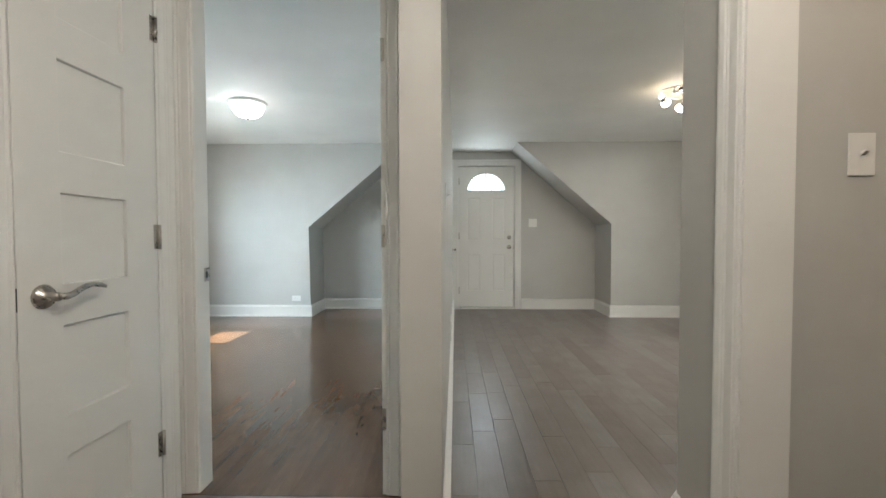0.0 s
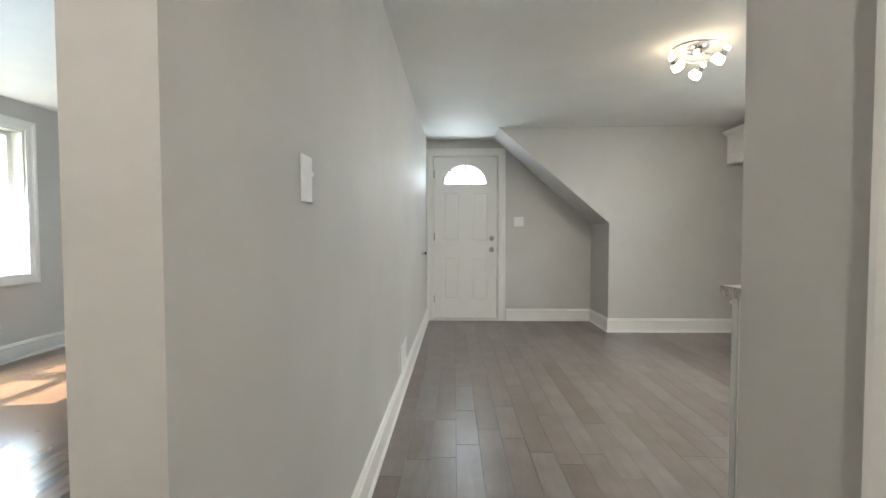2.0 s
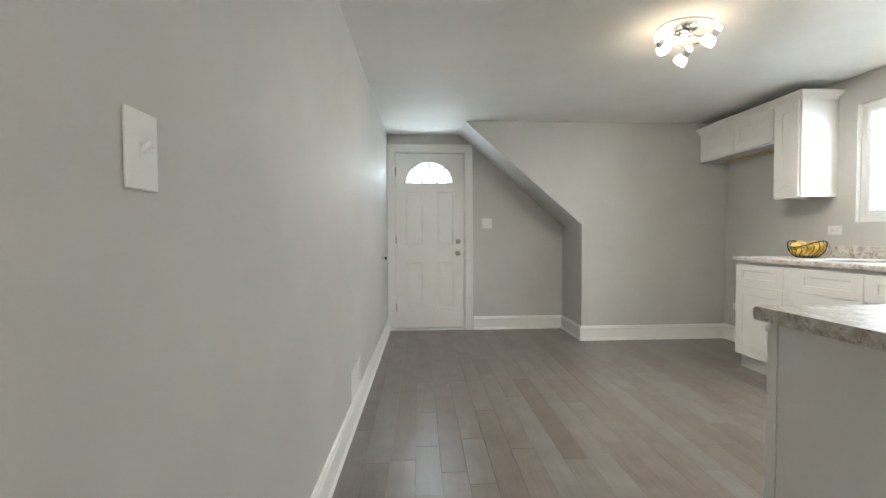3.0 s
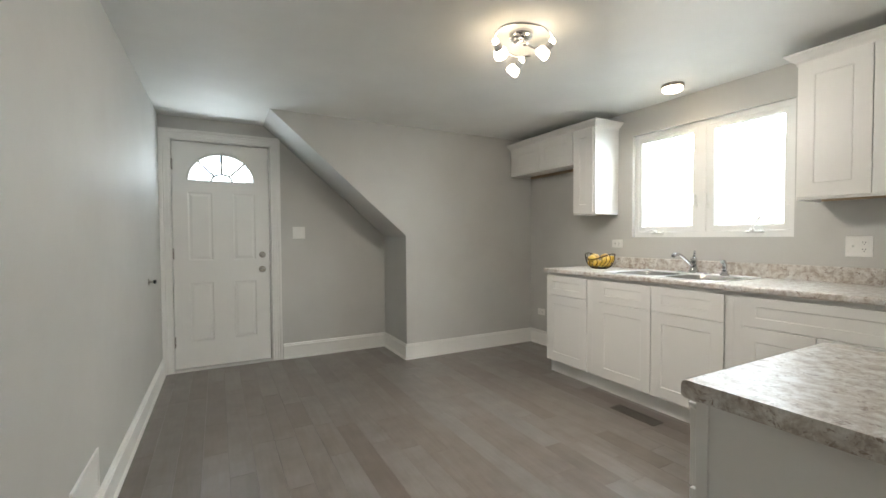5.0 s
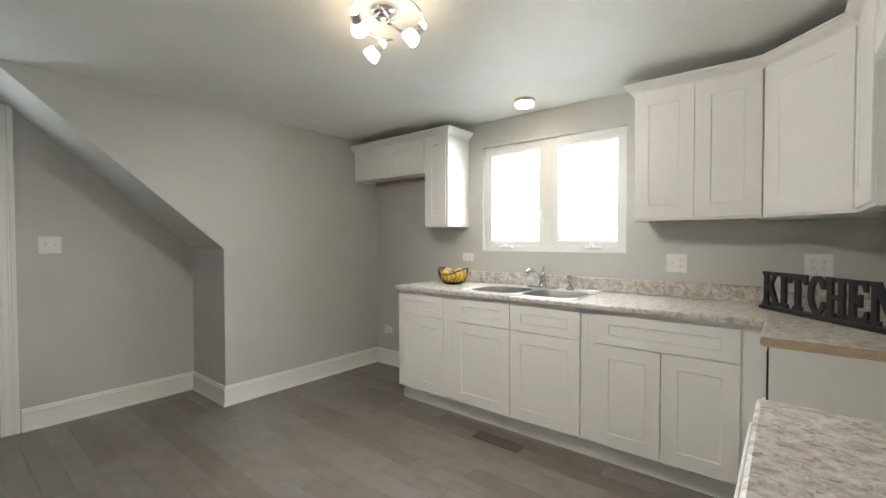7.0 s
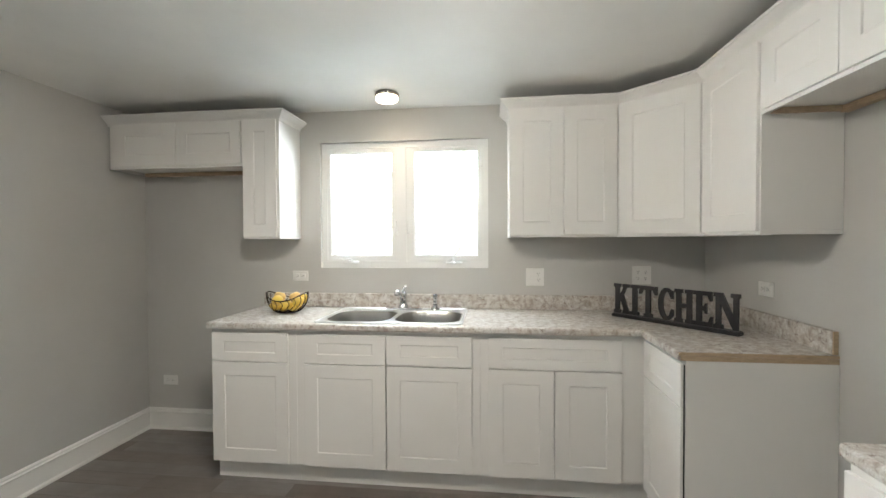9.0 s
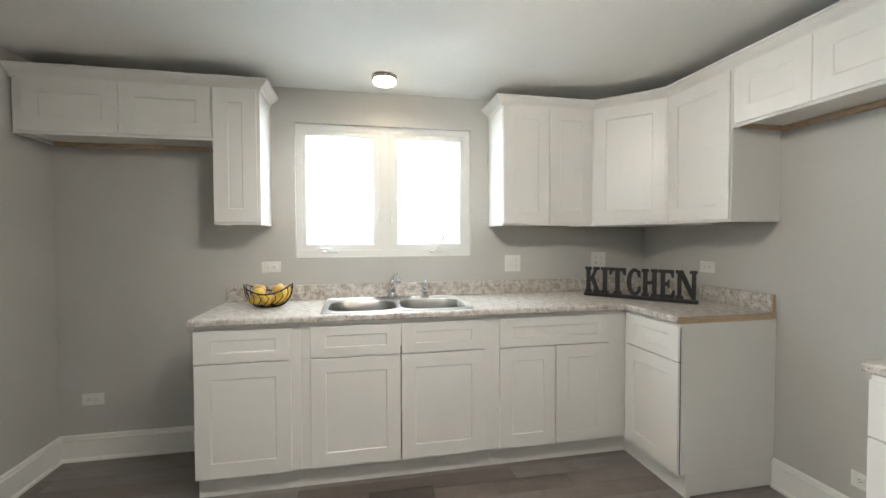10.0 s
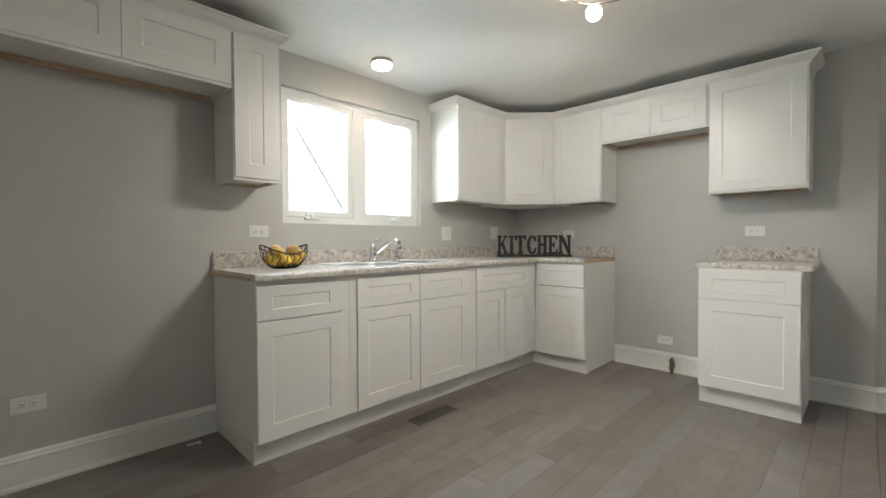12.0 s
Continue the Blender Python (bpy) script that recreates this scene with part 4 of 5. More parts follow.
# ---- plates: outlets and switches ----
def plate_frame(x, y, z, out):
    """Own x across, own z up, the face to own -y; out is the wall's normal."""
    o = Vector(out)
    across = Vector((0, 0, 1)).cross(-o)
    m = Matrix.Identity(4)
    m.col[0][:3], m.col[1][:3], m.col[2][:3], m.col[3][:3] = across, -o, (0, 0, 1), (x, y, z)
    return m


def put(bm, m):
    bm.transform(m)
    return bm


def duplex(c, m, cx, cz, flat):
    """One duplex receptacle, upright or lying flat."""
    for s in (-1, 1):
        ox, oz = (cx + s * 0.0195, cz) if flat else (cx, cz + s * 0.0195)
        f = part("receptacle", put(boxes((ox - 0.0165, ox + 0.0165, -0.0075, -0.0045, oz - 0.014, oz + 0.014), soft=0.001), m), PLASTIC, c)
        bars = ((-0.006, 0.004, 0.0012, 0.004), (0.006, 0.004, 0.0012, 0.0035), (0.0, -0.006, 0.0022, 0.0022))
        bm = bmesh.new()
        for bx, bz, hw, hh in bars:
            if flat:
                bx, bz, hw, hh = bz, bx, hh, hw
            box(bm, ox + bx - hw, ox + bx + hw, -0.0079, -0.0074, oz + bz - hh, oz + bz + hh)
        part("slots", put(bm, m), SLOT, f)


def outlet(place, out, label, flat=True, gangs=1, combo=0, w=0.115, h=0.070):
    c = thing("wall_outlet", place, label, "electrical outlet", "wall outlets")
    m = plate_frame(*place, out)
    if not flat:
        w, h = (0.070, 0.115) if gangs == 1 else (0.116, 0.116)
    part("cover_plate", put(boxes((-w / 2, w / 2, -0.0048, -0.0008, -h / 2, h / 2), soft=0.0018), m), PLASTIC, c)
    if combo:
        toggle(c, m, -0.023 * combo, 0)
        duplex(c, m, 0.023 * combo, 0, False)
    elif gangs == 2:
        for s in (-1, 1):
            duplex(c, m, 0.023 * s, 0, False)
    else:
        duplex(c, m, 0, 0, flat)
    return c


def toggle(c, m, cx, cz):
    part("slot", put(boxes((cx - 0.0052, cx + 0.0052, -0.0061, -0.0059, cz - 0.0115, cz + 0.0115)), m), VINYL, c)
    part("collar", put(boxes((cx - 0.007, cx + 0.007, -0.0058, -0.0045, cz - 0.013, cz + 0.013)), m), PLASTIC, c)
    lever = xz_prism([(cx - 0.0045, cz - 0.004), (cx + 0.0045, cz - 0.004), (cx + 0.0045, cz + 0.005), (cx - 0.0045, cz + 0.005)], -0.020, -0.0050)
    for v in lever.verts:
        if v.co.y < -0.01:
            v.co.z += 0.011
    part("toggle", put(lever, m), PLASTIC, c)
    for s in (-1, 1):
        part("screw", put(boxes((cx - 0.0025, cx + 0.0025, -0.0056, -0.0045, cz + s * 0.030 - 0.0025, cz + s * 0.030 + 0.0025)), m), PLASTIC, c)


def switch(place, out, label, w=0.073, h=0.116, gangs=1):
    c = thing("light_switch", place, label, "light switch", "light switches")
    m = plate_frame(*place, out)
    part("cover_plate", put(boxes((-w / 2, w / 2, -0.0055, -0.0008, -h / 2, h / 2), soft=0.002), m), PLASTIC, c)
    for k in range(gangs):
        toggle(c, m, (k - (gangs - 1) / 2) * 0.046, 0)
    return c


WEST, NORTH, SOUTH, EAST = (-1, 0, 0), (0, 1, 0), (0, -1, 0), (1, 0, 0)
outlet((3.6, 4.222, 1.122), WEST, "white duplex outlet lying flat, above the worktop beside the fruit bowl")
outlet((3.6, 2.612, 1.122), WEST, "white double plate with a switch and an outlet, above the worktop", flat=False, gangs=2, combo=-1)
outlet((3.6, 1.945, 1.135), WEST, "white two-gang plate with two duplex outlets behind the letter sign", flat=False, gangs=2)
outlet((3.003, 1.563, 1.118), NORTH, "white duplex outlet lying flat, above the short run of worktop")
outlet((1.570, 1.563, 1.118), NORTH, "white duplex outlet lying flat, above the single cabinet")
outlet((2.154, 1.563, 0.249), NORTH, "white duplex outlet lying flat, low in the stove space")
outlet((3.6, 5.223, 0.358), WEST, "white duplex outlet lying flat, low in the fridge space")
outlet((-2.040, 5.40, 0.240), SOUTH, "white duplex outlet lying flat, low on the bedroom wall")
switch((1.160, 6.0, 1.240), SOUTH, "white two-gang switch plate beside the back door", w=0.118, h=0.118, gangs=2)
switch((-0.0210, 1.758, 1.216), EAST, "white toggle switch on the partition wall")
switch((1.120, 1.10, 1.264), SOUTH, "white toggle switch on the beige side-room wall")


# ---- registers ----
def wall_register(place, out, w, h, mat, label, cells, frame_mat):
    c = thing("air_register", place, label, "air register")
    m = plate_frame(*place, out)
    t = 0.016
    part("frame", put(boxes((-w / 2, w / 2, -0.010, -0.0008, -h / 2, -h / 2 + t), (-w / 2, w / 2, -0.010, -0.0008, h / 2 - t, h / 2), (-w / 2, -w / 2 + t, -0.010, -0.0008, -h / 2 + t, h / 2 - t), (w / 2 - t, w / 2, -0.010, -0.0008, -h / 2 + t, h / 2 - t)), m), frame_mat, c)
    part("backing", put(boxes((-w / 2 + t, w / 2 - t, -0.003, -0.0009, -h / 2 + t, h / 2 - t)), m), mat, c)
    if cells > 1:
        part("mullion", put(boxes((-0.007, 0.007, -0.010, -0.0031, -h / 2 + t, h / 2 - t)), m), frame_mat, c)
    n = int((h - 2 * t) / 0.0125)
    for k in range(n):
        z = -h / 2 + t + (k + 0.5) * (h - 2 * t) / n
        part("slat", put(boxes((-w / 2 + t, w / 2 - t, -0.0085, -0.0035, z - 0.0018, z + 0.0018)), m), mat, c)
    return c


wall_register((-0.0085, 3.63, 0.247), EAST, 0.36, 0.17, TRIM, "white painted wall register above the baseboard", 1, TRIM)
wall_register((-3.45, 5.235, 0.105), EAST, 0.29, 0.20, GREYMETAL, "grey baseboard register with two grilles and a white frame", 2, TRIM)

# door stop on the partition wall
stop = thing("door_stop", (0.008, 5.283, 0.878), "door stop with a black rubber tip on the partition wall", "door stop")
turn_out = pose(0.0075, 5.283, 0.878) @ pose(0, 0, 0, 0, 90, 0)
part("base", lathe([(0.024, 0.0), (0.022, 0.004), (0.009, 0.006), (0.008, 0.030), (0, 0.031)], 20, turn_out), NICKEL, stop)
part("rubber_tip", lathe([(0.013, 0.030), (0.014, 0.036), (0.013, 0.046), (0, 0.048)], 20, turn_out), RUBBER_AND_SHADE, stop)

# gas pipe stub in the stove gap
gas = thing("gas_valve", (2.09, 1.60, 0.0), "weathered brass gas valve stub at the baseboard in the stove space", "gas valve")
part("pipe", lathe([(0.013, 0.001), (0.013, 0.030), (0.018, 0.032), (0.018, 0.052), (0.015, 0.054), (0.015, 0.085), (0.020, 0.088), (0.020, 0.106), (0.012, 0.108), (0.010, 0.125), (0, 0.126)], 14, pose(2.09, 1.615, 0)), BRASS, gas)
part("valve_key", boxes((2.066, 2.074, 1.600, 1.63, 0.056, 0.082), soft=0.003), BRASS, gas)
part("outlet_nut", lathe([(0.011, 0), (0.011, 0.022), (0.008, 0.024), (0, 0.024)], 6, pose(2.09, 1.628, 0.068) @ pose(0, 0, 0, -90, 0, 0)), BRASS, gas)

# ---- track light: a chrome ring with three spots ----
def track_light():
    t = thing("ceiling_spotlight", (1.852, 3.42, CEILING), "chrome ring ceiling light with three lit frosted spots", "ceiling light")
    cx, cy, z = 1.872, 3.42, 2.195
    part("canopy", lathe([(0.064, CEILING - 0.001), (0.064, CEILING - 0.012), (0.058, CEILING - 0.026), (0.034, CEILING - 0.034), (0, CEILING - 0.036)], 32, pose(cx, cy, 0)), CHROME, t)

    def rod(name, knots, r):
        """A bent rod that runs smoothly through its knots."""
        k = [Vector((x, y, z)) for x, y in knots]
        k = [k[0] * 2 - k[1], *k, k[-1] * 2 - k[-2]]
        pts = []
        for a, b, c, d in zip(k, k[1:], k[2:], k[3:]):
            for q in range(6):
                u = q / 6
                pts.append(0.5 * ((2 * b) + (c - a) * u + (2 * a - 5 * b + 4 * c - d) * u * u + (3 * b - a - 3 * c + d) * u ** 3))
        part(name, tube(bmesh.new(), [tuple(p) for p in pts] + [tuple(k[-2])], r, 8), CHROME, t)

    rod("ring", [(1.845, 3.425), (1.800, 3.408), (1.770, 3.380), (1.790, 3.352), (1.830, 3.360), (1.880, 3.390), (1.945, 3.412), (1.995, 3.398), (2.006, 3.345), (1.962, 3.280), (1.885, 3.232), (1.809, 3.216), (1.740, 3.226), (1.690, 3.262), (1.668, 3.320), (1.685, 3.385), (1.720, 3.432)], 0.0058)
    rod("lower_arm", [(1.720, 3.432), (1.770, 3.480), (1.846, 3.520), (1.925, 3.543), (1.965, 3.530), (2.000, 3.495)], 0.0055)
    part("stem", tube(bmesh.new(), [(cx - 0.03, cy, CEILING - 0.034), (cx - 0.03, cy, z)], 0.011, 12), CHROME, t)
    for a, b in ((1.872, 3.386), (1.80, 3.362)):
        part("clamp", tube(bmesh.new(), [(a, b, z + 0.012), (a, b, z - 0.014)], 0.013, 12), CHROME, t)
    heads = (((1.708, 3.413), (0.056, 0.029, -0.045)), ((1.961, 3.536), (-0.025, 0.045, -0.045)), ((1.953, 3.282), (-0.024, 0.042, -0.045)))
    for (hx, hy), aim in heads:
        aim = Vector(aim).normalized()
        turn = aim.to_track_quat("Z", "Y").to_matrix().to_4x4()
        top = Vector((hx, hy, z - 0.028))
        h = part("spot_head", tube(bmesh.new(), [(hx, hy, z), tuple(top)], 0.005, 8), CHROME, t)
        place = Matrix.Translation(top) @ turn
        part("cap", lathe([(0, -0.024), (0.011, -0.022), (0.0165, -0.014), (0.0165, -0.001), (0.015, 0.0)], 20, place), SPOTGLASS, h)
        part("socket", lathe([(0.0, -0.001), (0.0195, -0.001), (0.0195, 0.0305), (0.0235, 0.0325), (0.0, 0.0328)], 20, place), CHROME, h)
        part("shade", lathe([(0.021, 0.033), (0.030, 0.040), (0.036, 0.060), (0.036, 0.075), (0.028, 0.083), (0.0, 0.085)], 24, place), SPOTGLASS, h, "lit frosted glass shade")


track_light()

disc = thing("ceiling_disc_light", (3.30, 3.52, CEILING), "small round lit ceiling light above the kitchen window", "ceiling light")
part("base", lathe([(0.072, CEILING - 0.001), (0.074, CEILING - 0.006), (0.074, CEILING - 0.020), (0.066, CEILING - 0.022), (0, CEILING - 0.022)], 36, pose(3.30, 3.52, 0)), NICKEL, disc)
part("diffuser", lathe([(0.066, CEILING - 0.0225), (0.067, CEILING - 0.038), (0.058, CEILING - 0.047), (0.030, CEILING - 0.052), (0, CEILING - 0.053)], 36, pose(3.30, 3.52, 0)), DISCGLASS, disc)

dome = thing("ceiling_dome_light", (-1.83, 3.71, CEILING), "flush ceiling light with a lit white glass dome", "ceiling light")
part("pan", lathe([(0.165, CEILING - 0.001), (0.168, CEILING - 0.010), (0.160, CEILING - 0.022), (0.142, CEILING - 0.028), (0, CEILING - 0.028)], 40, pose(-1.83, 3.71, 0)), TRIM, dome)
part("glass_dome", lathe([(0.140, CEILING - 0.0285), (0.138, CEILING - 0.054), (0.120, CEILING - 0.094), (0.085, CEILING - 0.124), (0.040, CEILING - 0.138), (0, CEILING - 0.142)], 40, pose(-1.83, 3.71, 0)), DOMEGLASS, dome)
part("finial", lathe([(0.012, CEILING - 0.141), (0.010, CEILING - 0.150), (0.006, CEILING - 0.158), (0, CEILING - 0.159)], 16, pose(-1.83, 3.71, 0)), NICKEL, dome)


# ---- fruit in a wire bowl ----
BOWL = (3.335, 4.186)


def fruit_bowl():
    bx, by = BOWL
    z = TOP + 0.001
    b = thing("wire_bowl", (bx, by, z), "dark bronze wavy wire fruit bowl on the worktop", "bowl")

    def at(a, s):
        """Round the bowl at angle a, and from foot to rim at s."""
        rx = 0.058 + 0.074 * math.sin(s * math.pi / 2) ** 0.9
        ry = 0.050 + 0.052 * math.sin(s * math.pi / 2) ** 0.9
        lift = 0.102 * s ** 1.5 + (0.024 * s ** 2 * math.cos(2 * a))
        return (bx + ry * math.sin(a), by + rx * math.cos(a), z + 0.004 + lift)

    for s, r, name in ((0.0, 0.0035, "foot_ring"), (1.0, 0.004, "rim")):
        part(name, tube(bmesh.new(), [at(2 * math.pi * k / 40, s) for k in range(40)], r, 7, closed=True), WIRE, b)
    for k in range(20):
        a0 = 2 * math.pi * k / 20
        pts = [at(a0 + 0.13 * math.sin(s * 2 * math.pi), s) for s in [j / 12 for j in range(13)]]
        part("wire", tube(bmesh.new(), pts, 0.0022, 6), WIRE, b)
    for k in range(4):
        a = math.pi * k / 4
        part("foot_wire", tube(bmesh.new(), [at(a, 0), (bx, by, z + 0.004), at(a + math.pi, 0)], 0.0022, 6), WIRE, b)


fruit_bowl()


def fruit(kind, place, lie, k):
    if kind == "lemon":
        prof = [(0, -0.043), (0.005, -0.041), (0.010, -0.036), (0.021, -0.027), (0.029, -0.012), (0.031, 0.0), (0.029, 0.013), (0.020, 0.028), (0.009, 0.036), (0.006, 0.040), (0, 0.041)]
        mat, words = LEMON, "bright yellow lemon in the wire bowl"
    else:
        prof = [(0, -0.026), (0.010, -0.031), (0.022, -0.028), (0.033, -0.014), (0.036, 0.002), (0.034, 0.016), (0.024, 0.028), (0.012, 0.030), (0.004, 0.024), (0, 0.022)]
        mat, words = APPLE, "pale yellow apple in the wire bowl"
    if kind == "lemon":
        ob = part("lemon", lathe(prof, 20, pose(0, 0, 0, *lie)), mat)
    else:
        ob = thing("apple", (0, 0, 0), words, "fruit", "apples")
        part("flesh", lathe(prof, 20, pose(0, 0, 0, *lie)), mat, ob)
        m = pose(0, 0, 0, *lie)
        part("stalk", tube(bmesh.new(), [m @ Vector((0, 0, 0.022)), m @ Vector((0.002, 0, 0.033))], 0.0013, 6), BARK, ob)
    ob.location = place
    return tagged(ob, words, "fruit", kind + "s")


bx, by = BOWL
for k, (kind, dx, dy, dz, lie) in enumerate((
    ("lemon", -0.030, -0.055, 0.040, (80, 0, 20)), ("lemon", -0.034, 0.010, 0.038, (75, 10, 100)), ("lemon", -0.026, 0.066, 0.042, (90, 0, 10)),
    ("lemon", 0.030, -0.050, 0.040, (70, 0, 60)), ("lemon", 0.034, 0.018, 0.038, (80, 0, 120)), ("lemon", 0.030, 0.068, 0.046, (85, 20, 0)),
    ("lemon", -0.028, -0.084, 0.068, (60, 0, 40)), ("lemon", -0.045, 0.045, 0.080, (85, 0, 70)), ("lemon", 0.030, -0.084, 0.076, (40, 0, 30)),
    ("apple", 0.000, 0.052, 0.094, (10, 12, 0)), ("apple", 0.000, -0.052, 0.094, (-20, 8, 40)),
)):
    fruit(kind, (bx + dx, by + dy, TOP + 0.004 + dz), lie, k)


scrap = thing("packing_clip", (3.50, 4.60, 0.0), "small white plastic packing clip lying on the floor", "packing clip")
part("clip", boxes((3.487, 3.515, 4.578, 4.596, 0.0006, 0.006), (3.500, 3.515, 4.596, 4.640, 0.0006, 0.004), soft=0.0008), PLASTIC, scrap)

# ---- the letter sign ----
LETTERS = {
    "K": (0.095, [[(0, 0), (0.040, 0), (0.040, 0.016), (0.032, 0.016), (0.032, 0.055), (0.040, 0.066), (0.060, 0.016), (0.052, 0.016), (0.052, 0), (0.095, 0), (0.095, 0.016), (0.086, 0.016), (0.056, 0.088), (0.076, 0.124), (0.090, 0.124), (0.090, 0.140), (0.052, 0.140), (0.052, 0.124), (0.058, 0.124), (0.032, 0.078), (0.032, 0.124), (0.040, 0.124), (0.040, 0.140), (0, 0.140), (0, 0.124), (0.008, 0.124), (0.008, 0.016), (0, 0.016)]]),
    "I": (0.044, [[(0, 0), (0.044, 0), (0.044, 0.016), (0.034, 0.016), (0.034, 0.124), (0.044, 0.124), (0.044, 0.140), (0, 0.140), (0, 0.124), (0.010, 0.124), (0.010, 0.016), (0, 0.016)]]),
    "T": (0.090, [[(0.024, 0), (0.066, 0), (0.066, 0.016), (0.057, 0.016), (0.057, 0.122), (0.070, 0.122), (0.080, 0.102), (0.090, 0.102), (0.090, 0.140), (0, 0.140), (0, 0.102), (0.010, 0.102), (0.020, 0.122), (0.033, 0.122), (0.033, 0.016), (0.024, 0.016)]]),
    "H": (0.092, [[(0, 0), (0.040, 0), (0.040, 0.016), (0.032, 0.016), (0.032, 0.062), (0.060, 0.062), (0.060, 0.016), (0.052, 0.016), (0.052, 0), (0.092, 0), (0.092, 0.016), (0.084, 0.016), (0.084, 0.124), (0.092, 0.124), (0.092, 0.140), (0.052, 0.140), (0.052, 0.124), (0.060, 0.124), (0.060, 0.080), (0.032, 0.080), (0.032, 0.124), (0.040, 0.124), (0.040, 0.140), (0, 0.140), (0, 0.124), (0.008, 0.124), (0.008, 0.016), (0, 0.016)]]),
    "E": (0.084, [[(0, 0), (0.084, 0), (0.084, 0.040), (0.074, 0.040), (0.064, 0.017), (0.034, 0.017), (0.034, 0.062), (0.046, 0.062), (0.050, 0.050), (0.058, 0.050), (0.058, 0.092), (0.050, 0.092), (0.046, 0.080), (0.034, 0.080), (0.034, 0.123), (0.062, 0.123), (0.070, 0.102), (0.080, 0.102), (0.080, 0.140), (0, 0.140), (0, 0.124), (0.010, 0.124), (0.010, 0.016), (0, 0.016)]]),
    "N": (0.098, [[(0, 0), (0.036, 0), (0.036, 0.016), (0.027, 0.016), (0.027, 0.098), (0.074, 0.0), (0.092, 0), (0.092, 0.124), (0.098, 0.124), (0.098, 0.140), (0.064, 0.140), (0.064, 0.124), (0.073, 0.124), (0.073, 0.052), (0.034, 0.140), (0, 0.140), (0, 0.124), (0.008, 0.124), (0.008, 0.016), (0, 0.016)]]),
}
arc = [(0.050 + 0.048 * math.cos(radians(a)), 0.070 + 0.071 * math.sin(radians(a))) for a in range(48, 313, 12)]
inner = [(0.053 + 0.024 * math.cos(radians(a)), 0.070 + 0.053 * math.sin(radians(a))) for a in range(305, 54, -12)]
LETTERS["C"] = (0.090, [[(0.088, 0.128), *arc[1:], (0.088, 0.022), (0.088, 0.048), (0.076, 0.050), *inner, (0.076, 0.094), (0.088, 0.094)]])


def letter_sign():
    a, b = Vector((3.391, 2.170, 0)), Vector((2.878, 1.743, 0))
    way = (b - a).normalized()
    out = Vector((-way.y, way.x, 0))
    if out.dot(Vector((-1, 1, 0))) < 0:
        out = -out
    m = Matrix.Identity(4)
    m.col[0][:3], m.col[1][:3], m.col[2][:3], m.col[3][:3] = way, (0, 0, 1), out, (a.x, a.y, TOP + 0.022)
    s = thing("letter_sign", (3.14, 1.96, TOP), "black wooden KITCHEN letter sign on a rounded base", "sign")
    length = (b - a).length
    bm = prism([(0, -0.0215), (length, -0.0215), (length, -0.006), (length - 0.004, 0.0), (0.004, 0.0), (0, -0.006)], -0.026, 0.026)
    bmesh.ops.bevel(bm, geom=bm.edges[:], offset=0.005, segments=2, affect="EDGES", clamp_overlap=True)
    bm.transform(m)
    bmesh.ops.recalc_face_normals(bm, faces=bm.faces[:])
    part("base", bm, SIGNPAINT, s)
    slots = (("K", 0.005, 0.155), ("I", 0.163, 0.238), ("T", 0.243, 0.397), ("C", 0.404, 0.532), ("H", 0.539, 0.679), ("E", 0.685, 0.815), ("N", 0.822, 0.992))
    for c, u, v in slots:
        w, outlines = LETTERS[c]
        bm = prism([((u + (v - u) * px / w) * length, py * 1.23 + 0.0003) for px, py in outlines[0]], -0.007, 0.007)
        bm.transform(m)
        bmesh.ops.recalc_face_normals(bm, faces=bm.faces[:])
        part("letter", bm, SIGNPAINT, s, "black slab-serif letter " + c)


letter_sign()

# ---- outdoors ----
tagged(part("ground", boxes((-90, 90, -90, 90, -1.25, -1.1)), GRASS), "lawn and bare ground round the house", kind="structure")


